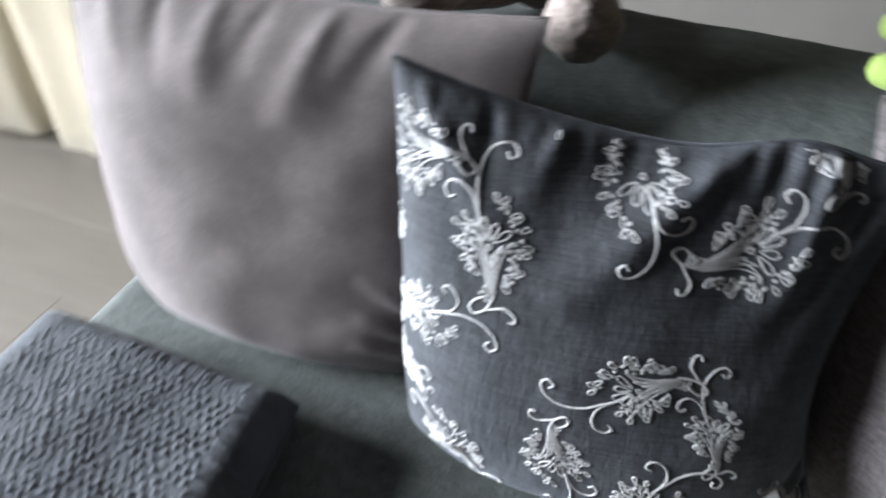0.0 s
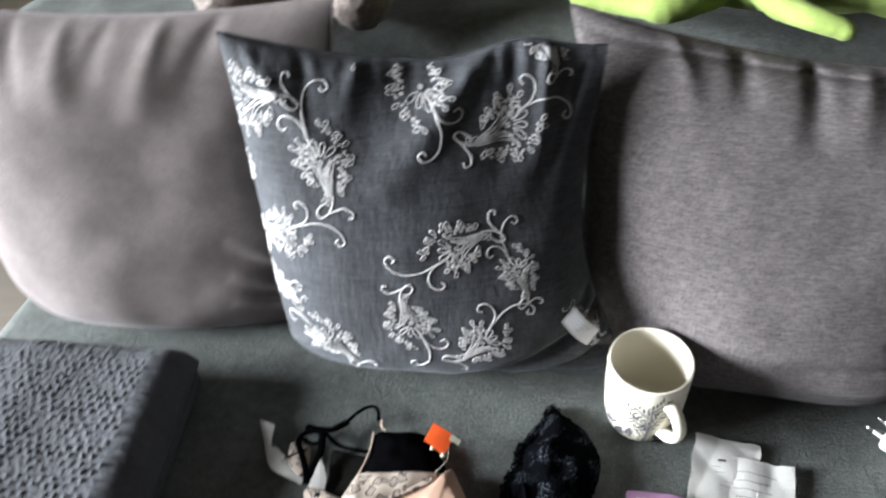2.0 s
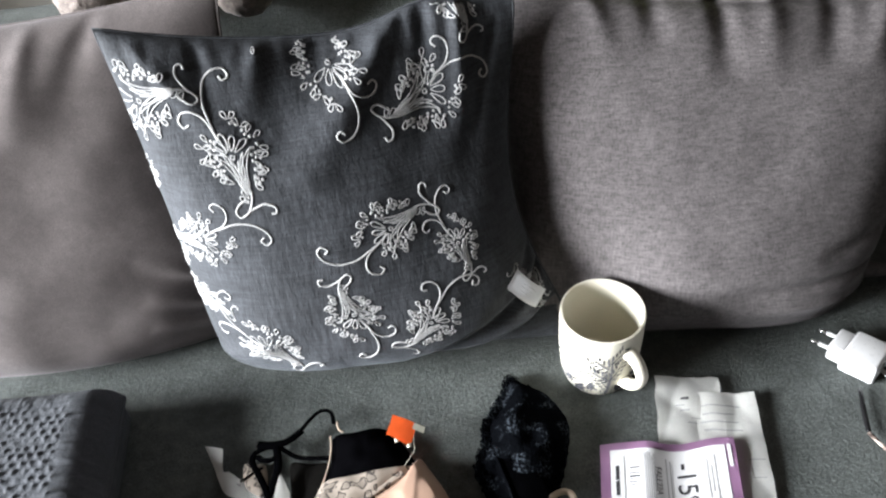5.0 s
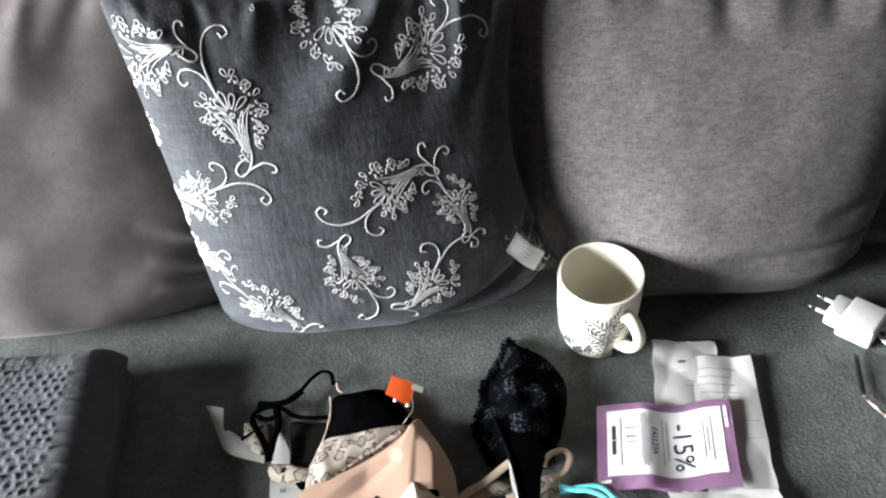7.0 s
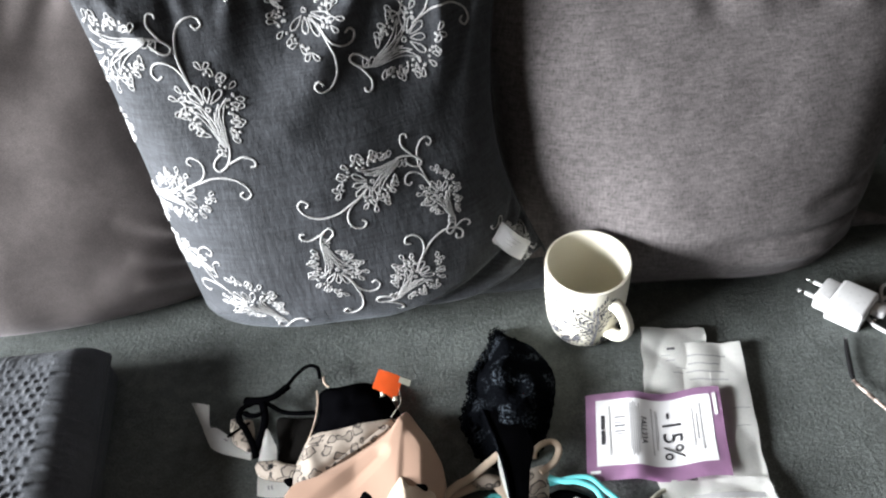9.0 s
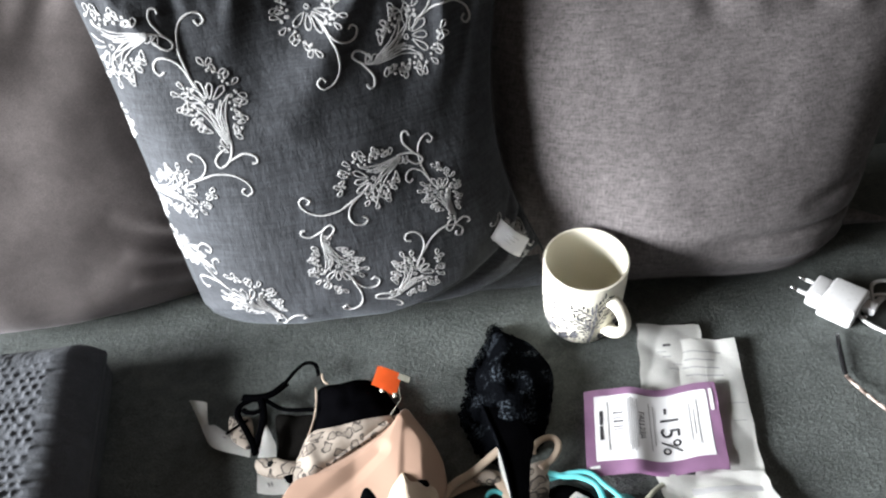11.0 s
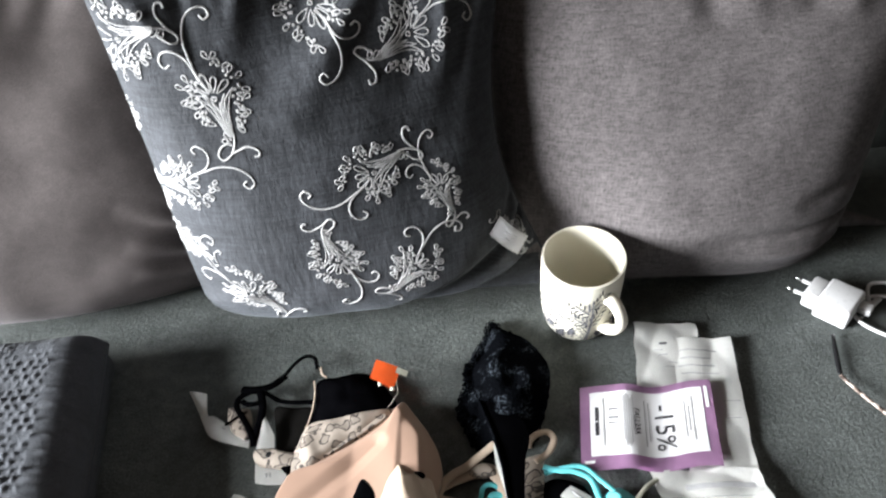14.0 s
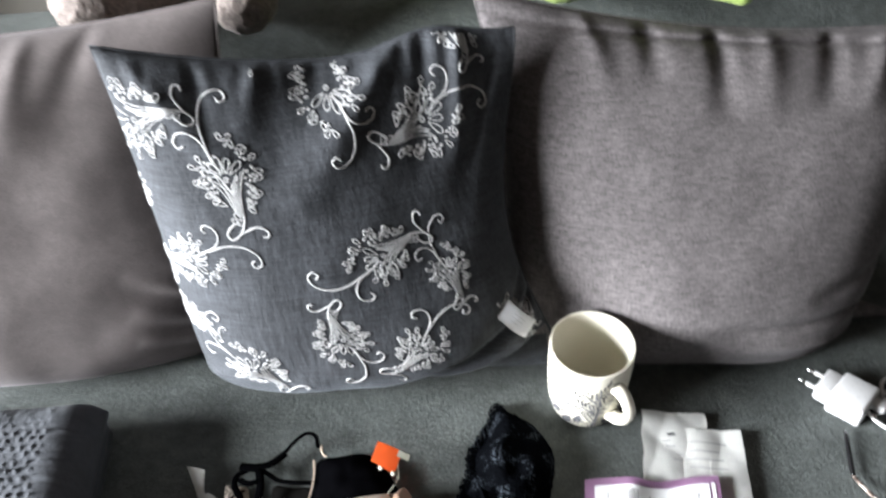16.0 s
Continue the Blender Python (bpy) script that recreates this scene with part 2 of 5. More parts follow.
def block(bm, x0, x1, y0, y1, z0, z1, bevel=0.0, segs=2, mat=0, m=None):
    made = bmesh.ops.create_cube(bm, size=1)["verts"]
    for v in made:
        v.co = Vector(((x0 + x1) / 2 + v.co.x * (x1 - x0), (y0 + y1) / 2 + v.co.y * (y1 - y0), (z0 + z1) / 2 + v.co.z * (z1 - z0)))
    faces = {f for v in made for f in v.link_faces}
    if bevel:
        edges = list({e for f in faces for e in f.edges})
        faces = set(bmesh.ops.bevel(bm, geom=edges, offset=bevel, segments=segs, affect="EDGES", profile=0.5)["faces"]) | {f for f in faces if f.is_valid}
    verts = {v for f in faces for v in f.verts}
    for f in faces:
        f.material_index = mat
    if m is not None:
        for v in verts:
            v.co = m @ v.co


def steps(a, b, r, n, k=6):
    """Places from a to b, crowded into the rounded margins r."""
    edge = [r * (1 - math.cos(math.pi / 2 * i / k)) for i in range(k)]
    mid = [a + r + (b - a - 2 * r) * i / n for i in range(n + 1)]
    return [a + e for e in edge] + mid + [b - e for e in reversed(edge)]


def slab(bm, x0, x1, y0, y1, z0, z1, r, nx, ny, lift=None, warp=None):
    """A padded block: a rounded top with soft relief lift(x, y), and upright sides."""
    xs, ys = steps(x0, x1, r, nx), steps(y0, y1, r, ny)

    def drop(d):
        return r - math.sqrt(max(0.0, r * r - (r - d) ** 2)) if d < r else 0.0

    def place(x, y, z):
        return warp(Vector((x, y, z))) if warp else Vector((x, y, z))

    rows = []
    for x in xs:
        row = []
        for y in ys:
            d = min(r, math.hypot(drop(min(x - x0, x1 - x)), drop(min(y - y0, y1 - y))))
            row.append(bm.verts.new(place(x, y, z1 - d + (lift(x, y) if lift and d < r * 0.95 else 0))))
        rows.append(row)
    for a, b in zip(rows, rows[1:]):
        for j in range(len(ys) - 1):
            bm.faces.new((a[j], b[j], b[j + 1], a[j + 1]))
    rim = [row[0] for row in rows] + rows[-1][1:] + [row[-1] for row in reversed(rows[:-1])] + rows[0][-2:0:-1]
    low = [bm.verts.new((v.co.x, v.co.y, z0)) for v in rim]
    for i in range(len(rim)):
        j = (i + 1) % len(rim)
        bm.faces.new((rim[j], rim[i], low[i], low[j]))
    cap(bm, low)


def mound(bm, outline, z0, height, peak=(0, 0), power=2.2, n=56, rings=12, rough=0.0, scale=60.0, rim=0.0015, mat=0, ragged=0.0, tilt=(0, 0), fold=None):
    """A soft dome of cloth over a closed outline, with a thin rim and a flat underside."""
    edge = spline([(x, y, 0) for x, y in outline], n, True)
    mid = sum(edge, Vector()) / n + Vector((*peak, 0))
    rows = []
    for k in range(rings + 1):
        r = k / rings
        row = []
        for i, e in enumerate(edge):
            out = e - mid
            far = r * (1 + (ragged * noise.noise(e * 260) if k == rings else 0))
            p = mid + out * far
            h = height * max(0.0, 1 - r**power) ** 0.8
            h += rough * noise.noise(Vector((p.x, p.y, 0.3)) * scale) * (0.35 + 0.65 * (1 - r))
            if fold:
                h += fold(p.x, p.y) * min(1.0, (1 - r) * 4)
            row.append(bm.verts.new((p.x, p.y, z0 + rim + max(h, 0) + (p.x - mid.x) * tilt[0] + (p.y - mid.y) * tilt[1])))
            if not k:
                break
        rows.append(row)
    for i in range(n):
        bm.faces.new((rows[0][0], rows[1][i], rows[1][(i + 1) % n])).material_index = mat
    for a, b in zip(rows[1:], rows[2:]):
        for i in range(n):
            bm.faces.new((a[i], b[i], b[(i + 1) % n], a[(i + 1) % n])).material_index = mat
    low = [bm.verts.new((v.co.x, v.co.y, z0)) for v in rows[-1]]
    for i in range(n):
        bm.faces.new((rows[-1][(i + 1) % n], rows[-1][i], low[i], low[(i + 1) % n])).material_index = mat
    cap(bm, low, mat)


# ---------------------------------------------------------------- the room
SEAT = 0.42


def room():
    x0, x1, y0, y1, top = -3.0, 2.8, -3.2, 1.15, 2.5

    def wall(name, boxes, label, mat=WALL):
        bm = bmesh.new()
        for b in boxes:
            block(bm, *b)
        tagged(part(name, bm, mat, None, label, False), category="wall", kind="structure")

    wall("wall_north", [(x0, x1, y1, y1 + 0.15, 0, top)], "beige-white painted plaster wall behind the sofa")
    # two walls out of view, darkened to hold down the fill light
    wall("wall_east", [(x1, x1 + 0.15, y0 - 0.15, y1 + 0.15, 0, top)], "unseen wall, dark brown-grey to cut bounced light", DIM)
    wall("wall_south", [(x0, x1, y0 - 0.15, y0, 0, top)], "unseen wall, dark brown-grey to cut bounced light", DIM)
    wall("wall_west", [(x0 - 0.15, x0, y0 - 0.15, -1.6, 0, top), (x0 - 0.15, x0, 0.2, y1 + 0.15, 0, top), (x0 - 0.15, x0, -1.6, 0.2, 1.95, top), (x0 - 0.15, x0, -1.6, 0.2, 0, 0.4)], "beige-white wall with a tall window opening")
    # the ceiling is never in view; its dark colour limits the fill
    bm = bmesh.new()
    block(bm, x0 - 0.15, x1 + 0.15, y0 - 0.15, y1 + 0.15, top, top + 0.1)
    tagged(part("ceiling", bm, CEIL, None, "unseen ceiling, dark brown to cut bounced light", False), category="ceiling", kind="structure")
    bm = bmesh.new()
    block(bm, x0 - 0.15, x1 + 0.15, y0 - 0.15, y1 + 0.15, -0.1, -0.009)
    floor = tagged(part("floor", bm, WOOD, None, "pale oak laminate floor of narrow planks", False), category="floor", kind="structure")
    return floor, (x0, x1, y0, y1)


FLOOR, ROOM = room()


def window():
    w = thing("window_1", "tall white-framed window letting in soft daylight", "window", (-3.08, -0.7, 0.4), kind="structure")
    bm = bmesh.new()
    for b in ((-1.6, -1.54, 0.4, 1.95), (0.14, 0.2, 0.4, 1.95), (-1.54, 0.14, 0.4, 0.46), (-1.54, 0.14, 1.89, 1.95), (-0.73, -0.67, 0.46, 1.89)):
        block(bm, -3.11, -3.05, b[0], b[1], b[2], b[3], 0.006)
    part("window_frame", bm, PLASTIC, w, "white window frame", False)


window()


def curtain():
    """A gathered curtain hanging beside the window, its hem just over the floor."""
    c = thing("curtain", "cream-white curtain hanging in deep folds to the floor", "curtain", (-2.1, 0.95, 0.03))
    bm = bmesh.new()

    def front(s, t):
        fold = math.sin(s * 28 + 0.4 * math.sin(4 * t)) * 0.060 * (0.6 + 0.4 * t) + 0.02 * math.sin(s * 61)
        return Vector((-2.60 + 1.36 * s + 0.03 * math.sin(s * 28 + 1.4), 0.80 + fold, 2.35 - (2.31 + 0.01 * math.sin(s * 28)) * t))

    sheet(bm, front, 150, 24)
    bmesh.ops.solidify(bm, geom=list(bm.faces), thickness=0.0025)
    part("cloth", bm, VOILE, c)
    bm = bmesh.new()
    tube(bm, [Vector((-2.9, 0.84, 2.37)), Vector((-0.9, 0.84, 2.37))], 0.012, 12)
    part("rod", bm, STEEL, c, "metal curtain rod")


curtain()


# ---------------------------------------------------------------- the sofa
def soft_lift(x, y):
    n = 0.0022 * noise.noise(Vector((x * 7, y * 7, 0))) + 0.0012 * noise.noise(Vector((x * 22, y * 22, 3)))
    return n + 0.0035 * math.exp(-(((y - 0.118 + 0.06 * (x - 0.3)) / 0.006) ** 2)) * max(0.0, min(1.0, (x - 0.24) * 8))


def sofa():
    s = thing("sofa", "sofa under a dark green-grey fleece cover with a low back", "sofa", (0.3, 0, 0))
    bm = bmesh.new()
    slab(bm, -0.748, 1.35, -0.46, 0.33, 0.06, SEAT, 0.028, 150, 60, soft_lift)
    part("seat", bm, FLEECE, s, "fleece-covered seat")
    bm = bmesh.new()

    def back_lift(x, y):
        return 0.004 * noise.noise(Vector((x * 6, y * 9, 5))) + 0.0015 * noise.noise(Vector((x * 25, y * 25, 5)))

    slab(bm, -0.775, 1.37, 0.300, 0.50, 0.06, 0.735, 0.075, 150, 12, back_lift)
    part("backrest", bm, FLEECE, s, "fleece-covered backrest with a rounded top")
    bm = bmesh.new()
    slab(bm, 1.375, 1.55, -0.46, 0.50, 0.06, 0.60, 0.05, 10, 30)
    part("armrest", bm, FLEECE, s)
    for x in (-0.68, 1.44):
        for y in (-0.40, 0.41):
            bm = bmesh.new()
            block(bm, x - 0.025, x + 0.025, y - 0.025, y + 0.025, 0, 0.06, 0.004)
            part("leg", bm, JET, s, "", False)


sofa()


# ---------------------------------------------------------------- cushions
class Pillow:
    """A stuffed square: a middle sheet between four corners, swelling to front and back."""

    def __init__(self, bl, br, tl, tr, swell, lean=(0, 0), pinch=0.05, crease=None, sag=0.0, full=(0.5, 0.5, 0.5), blunt=0.0, bow=0.0, crest=0.0, belly=2.0, waist=0.0):
        self.c = [Vector(p) for p in (bl, br, tl, tr)]
        bl, br, tl, tr = self.c
        self.ex, self.ey = (tr - tl + br - bl) / 4, (tl - bl + tr - br) / 4
        self.n = self.ex.cross(self.ey).normalized()
        self.swell, self.lean, self.pinch, self.crease, self.sag, self.full, self.blunt, self.bow, self.crest, self.belly, self.waist = swell, lean, pinch, crease, sag, full, blunt, bow, crest, belly, waist

    def at(self, u, v, side=1):
        uu = u * (1 - self.pinch * abs(u) ** 3 * (1 - v * v))
        uu -= self.waist * max(0.0, u) ** 3 * (1 - v * v) ** 1.5
        vv = v * (1 - self.pinch * abs(v) ** 3 * (1 - u * u))
        if v < 0:
            uu *= 1 - self.blunt * abs(v) ** 6
            vv *= 1 - self.blunt * abs(u) ** 6
        s, t = (uu + 1) / 2, (vv + 1) / 2
        bl, br, tl, tr = self.c
        p = bl * ((1 - s) * (1 - t)) + br * (s * (1 - t)) + tl * ((1 - s) * t) + tr * (s * t)
        thick = max(0.0, 1 - abs(u) ** 2.4) ** self.full[0] * max(0.0, 1 - abs(v) ** 2.4) ** self.full[1 if v < 0 else 2]
        d = self.swell * thick * (1 + self.lean[0] * u + self.lean[1] * v)
        if side < 0:
            d = -0.6 * self.swell * thick
        elif self.crease:
            d += self.crease(u, v) * min(1.0, thick * 2.2)
        p += self.n * d
        p.y -= self.bow * (1 - abs(u) ** self.belly) * (1 + 0.2 * u * (self.belly - 2)) * max(0.0, -v) ** 1.5
        p.z -= self.sag * (1 - u * u) * max(0.0, v) ** 3
        p.z += self.crest * math.exp(-(((u - 0.56) / 0.27) ** 2)) * max(0.0, v) ** 4
        p.z = max(p.z, SEAT + 0.003)
        return p

    def normal(self, u, v):
        e = 0.004
        return (self.at(u + e, v) - self.at(u - e, v)).cross(self.at(u, v + e) - self.at(u, v - e)).normalized()

    def mesh(self, bm, n=130):
        def ease(a):
            return math.sin((a - 0.5) * math.pi) * 0.75 + (a * 2 - 1) * 0.25

        front = sheet(bm, lambda a, b: self.at(ease(a), ease(b)), n, n)
        back = sheet(bm, lambda a, b: self.at(ease(1 - a), ease(b), -1), n, n)
        bmesh.ops.remove_doubles(bm, verts=bm.verts, dist=0.0004)

    def seam(self, bm, radius=0.0013):
        ring = []
        for a, b, c, d in ((-1, -1, 1, -1), (1, -1, 1, 1), (1, 1, -1, 1), (-1, 1, -1, -1)):
            ring += [self.at(a + (c - a) * k / 40, b + (d - b) * k / 40) for k in range(40)]
        tube(bm, ring + ring[:1], radius, 6, 1.0, (0, 1, 0))


def ridge(u, v, u0, v0, u1, v1, width, height):
    """A fold from (u0, v0) to (u1, v1) that dies away at its far end."""
    a, b = Vector((u1 - u0, v1 - v0)), Vector((u - u0, v - v0))
    t = max(0.0, min(1.0, a.dot(b) / a.length_squared))
    d = (b - a * t).length
    return height * (1 - t) ** 0.7 * math.exp(-((d / (width * (0.6 + 0.8 * t))) ** 2))


def soft(u, v, seed, amount):
    return amount * (noise.noise(Vector((u * 1.6, v * 1.6, seed))) + 0.45 * noise.noise(Vector((u * 4, v * 4, seed + 9))))


def taupe_crease(u, v):
    d = soft(u, v, 2.0, 0.004) - 0.026 * math.exp(-(((u + 0.66) / 0.26) ** 2) - ((v + 0.72) / 0.38) ** 2) - 0.006 * math.exp(-(((v - 0.90) / 0.025) ** 2))
    for u0, lean, deep, wide, far in ((-0.62, 0.10, 0.007, 0.05, 0.45), (-0.38, 0.05, -0.008, 0.05, 0.4), (-0.12, 0.06, -0.009, 0.045, 0.55), (0.08, 0.02, 0.006, 0.06, 0.6), (0.34, 0.0, -0.008, 0.05, 0.5), (0.55, -0.05, 0.007, 0.05, 0.5), (0.75, -0.1, -0.006, 0.05, 0.4)):
        d += ridge(u, v, u0, 0.98, u0 + lean, 0.98 - far, wide, 1.05 * deep)
    d += ridge(u, v, 0.98, -0.62, 0.0, -0.66, 0.035, -0.010) + ridge(u, v, 0.95, -0.8, 0.1, -0.80, 0.035, 0.009) + ridge(u, v, 0.98, -0.35, 0.45, -0.48, 0.04, -0.007) + ridge(u, v, 0.9, -0.93, 0.45, -0.90, 0.03, -0.007)
    return d


def velvet_crease(u, v):
    d = soft(u, v, 6.0, 0.006)
    for u0, lean, deep, wide, far in ((-0.7, 0.15, 0.004, 0.06, 0.5), (-0.45, 0.06, -0.004, 0.05, 0.5), (-0.2, -0.02, 0.004, 0.06, 0.6), (0.0, -0.12, -0.003, 0.05, 0.5), (0.25, -0.14, 0.005, 0.06, 0.6), (0.5, -0.2, -0.004, 0.06, 0.5)):
        d += ridge(u, v, u0, 0.98, u0 + lean, 0.98 - far, wide, 1.2 * deep)
    for v0, v1 in ((-0.90, -0.72), (-0.80, -0.52), (-0.66, -0.30)):
        d += ridge(u, v, 0.98, v0, 0.45, v1, 0.035, 0.008)
    return d


def linen_crease(u, v):
    d = soft(u, v, 11.0, 0.004)
    for u0, v0, u1, v1, wide, deep in (
        (0.34, 1.0, -0.24, 0.30, 0.09, 0.010), (0.02, 1.0, -0.36, 0.50, 0.14, -0.007), (0.52, 1.0, 0.40, 0.36, 0.06, -0.005), (0.70, 1.0, 0.62, 0.40, 0.05, 0.008),
        (-0.6, 1.0, -0.55, 0.66, 0.06, -0.006), (-0.85, 0.95, -0.40, 0.40, 0.06, 0.004), (0.90, 0.9, 0.60, 0.25, 0.05, -0.004), (-0.3, 1.0, -0.40, 0.62, 0.05, 0.005),
        (0.99, -0.46, 0.05, -0.93, 0.055, -0.034), (0.99, -0.62, 0.15, -0.99, 0.035, 0.012), (0.99, -0.74, 0.40, -0.99, 0.035, -0.018), (0.99, -0.88, 0.6, -0.99, 0.03, 0.010), (0.98, -0.3, 0.5, -0.62, 0.05, -0.010),
        (-0.98, -0.8, -0.5, -0.45, 0.05, 0.008)):
        d += ridge(u, v, u0, v0, u1, v1, wide, deep)
    under = (u - 0.99) * 0.447 - (v + 0.46) * 0.894
    d -= 0.036 * min(1.0, max(0.0, under) / 0.3)
    gather = math.exp(-max(0.0, 0.97 - v) / 0.16)
    d += 0.0010 * gather * math.sin(u * 58 + 2.5 * noise.noise(Vector((u * 5, v * 2, 3))))
    return d


def cushion(label, shape, mat, seam_mat):
    c = thing("cushion", label, "cushion", shape.at(0, -1, 1), "cushions on the sofa")
    bm = bmesh.new()
    shape.mesh(bm)
    part("cover", bm, mat, c)
    bm = bmesh.new()
    shape.seam(bm)
    part("seam", bm, seam_mat, c)
    return c


RIGHT = Pillow((-0.045, 0.152, 0.425), (0.322, 0.126, 0.428), (-0.054, 0.228, 0.798), (0.447, 0.240, 0.730), 0.074, (0.05, -0.40), 0.09, taupe_crease, 0.008, (0.50, 0.95, 0.56), 0.03, 0.048, 0.0, 3.0)
LEFT = Pillow((-0.745, 0.212, 0.425), (-0.295, 0.205, 0.425), (-0.738, 0.240, 0.800), (-0.283, 0.256, 0.797), 0.074, (-0.50, -0.12), 0.05, velvet_crease, 0.008, (0.6, 0.60, 0.55), 0.05, 0.052)
DARK = Pillow((-0.352, 0.138, 0.430), (0.026, 0.118, 0.428), (-0.352, 0.129, 0.812), (-0.023, 0.181, 0.778), 0.071, (-0.32, -0.55), 0.03, linen_crease, 0.014, (0.5, 0.58, 0.5), 0.035, 0.0, 0.017, 2.0, 0.17)
taupe_cushion = cushion("plain taupe-grey woven cushion with a gathered top seam", RIGHT, WOVEN, WOVEN)
corner = bmesh.new()
tube(corner, spline([(0.295, 0.150, 0.455), (0.330, 0.150, 0.448), (0.364, 0.150, 0.440), (0.395, 0.149, 0.431)], 16), 0.026, 14, 0.6, (0, 0.5, 1), 0, lambda t: 1.0 - 0.85 * t)
part("corner", corner, WOVEN, taupe_cushion, "pinched corner fold")
cushion("plain taupe-grey velvety cushion at the end of the sofa", LEFT, SUEDE, SUEDE)
dark_cushion = cushion("charcoal-blue linen cushion embroidered with silver-white flower sprays", DARK, LINEN, LINEN)


def spray_strokes():
    """One embroidered spray: its flower near (0, 0.2), its looped tail at (0, 1). Strokes of (points, width)."""
    out = [
        ([(0.16, -0.02), (0.22, -0.21), (0.29, -0.44), (0.27, -0.70), (0.15, -0.88), (0.0, -0.93), (-0.07, -0.84), (0.0, -0.77), (0.05, -0.83)], 0.046),
        ([(0.15, 0.0), (0.27, -0.24), (0.43, -0.34), (0.57, -0.31), (0.63, -0.19), (0.57, -0.11), (0.50, -0.16)], 0.044),
        ([(-0.10, 0.95), (-0.22, 0.88), (-0.34, 0.83), (-0.46, 0.87), (-0.47, 0.95), (-0.40, 0.96)], 0.050),
        ([(-0.18, 0.66), (-0.17, 0.80), (-0.11, 0.95), (0.0, 1.03), (0.06, 0.97), (0.02, 0.87), (-0.09, 0.78)], 0.050),
    ]

    def frond(tip, bow, base, wide, w=0.028):
        a, b = Vector(base), Vector(tip)
        side = Vector((b.y - a.y, a.x - b.x)).normalized()
        for k in (-1, 1):
            out.append(([tuple(a.lerp(b, t) + side * (bow * math.sin(t * math.pi) * (0.6 + 0.6 * t) + k * wide * math.sin(t * math.pi) ** 0.8)) for t in (0, 0.25, 0.5, 0.75, 0.92, 1)], w))

    def loop(x, y, angle, long, wide, w=0.030):
        c, s = math.cos(angle), math.sin(angle)
        pts = [(0, 0), (0.4 * long, wide * 0.8), (0.8 * long, wide), (long, 0), (0.8 * long, -wide), (0.4 * long, -wide * 0.8), (0, 0)]
        out.append(([(x + c * a - s * b, y + s * a + c * b) for a, b in pts], w))

    def leaf(x, y, angle, long=0.115):
        loop(x, y, angle, long, 0.027, 0.027)

    def berry(x, y):
        out.append(([(x - 0.011, y), (x, y + 0.012), (x + 0.011, y), (x, y - 0.012), (x - 0.011, y)], 0.036))

    # long fronds rising from the stem, then the flower's petals
    for tip, bow, wide in (((0.25, 0.23), 0.085, 0.028), ((0.15, 0.15), 0.05, 0.030), ((0.04, 0.26), 0.015, 0.022), ((-0.25, 0.08), -0.085, 0.030), ((-0.14, 0.15), -0.045, 0.028), ((-0.07, 0.26), -0.015, 0.020)):
        frond(tip, bow, (-0.14 + 0.12 * tip[0], 0.70), wide)
    for x, y in ((0.30, 0.15), (0.20, 0.03), (0.12, -0.07), (-0.03, -0.05), (-0.19, -0.01)):
        d = Vector((x, y - 0.2))
        loop(d.x * 0.25, 0.2 + d.y * 0.25, math.atan2(d.y, d.x), d.length * 0.80, 0.036)
    loop(-0.035, 0.20, 0.6, 0.06, 0.028)
    for x, y, a in ((-0.13, 0.82, 1.0), (-0.14, 0.76, 0.7), (-0.15, 0.71, 0.4)):
        leaf(x, y, a - 1.6, 0.13)
    # leaves and berries down both sides, with a trailing twig past the flower
    for x, y, a in ((0.02, 0.57, -0.3), (0.09, 0.52, -0.6), (0.17, 0.43, 0.3), (0.26, 0.36, -0.5), (0.33, 0.26, 0.6), (0.36, 0.13, -0.3), (0.29, 0.04, -0.9),
                    (-0.24, 0.57, 2.6), (-0.30, 0.44, 3.5), (-0.34, 0.34, 2.7), (-0.36, 0.21, 3.6), (-0.36, 0.08, 2.9), (-0.30, -0.03, 3.9), (-0.22, -0.10, -2.0),
                    (0.12, 0.47, 0.9), (0.21, 0.39, 1.0), (0.27, 0.30, 0.2), (0.28, 0.20, 1.0), (0.24, 0.11, 0.1), (-0.24, 0.48, 2.3), (-0.27, 0.38, 3.2), (-0.29, 0.27, 2.3), (-0.29, 0.15, 3.0),
                    (-0.15, -0.17, -2.7), (-0.13, -0.19, -1.0), (-0.02, -0.27, -2.2), (0.0, -0.27, -0.9)):
        leaf(x, y, a)
    for k in range(44):
        side = -1 if k % 2 else 1
        y = 0.02 + 0.0125 * k + 0.02 * math.sin(k * 1.7)
        x = -0.03 + side * (0.275 + 0.055 * math.sin(k * 2.3)) * (1.0 - 0.75 * max(0.0, y - 0.25)) - 0.18 * max(0.0, y - 0.2)
        berry(x, y)
    for x, y in ((-0.26, -0.05), (-0.20, -0.08), (-0.17, -0.13), (-0.10, -0.20), (-0.06, -0.24), (-0.03, -0.22)):
        berry(x, y)
    return out


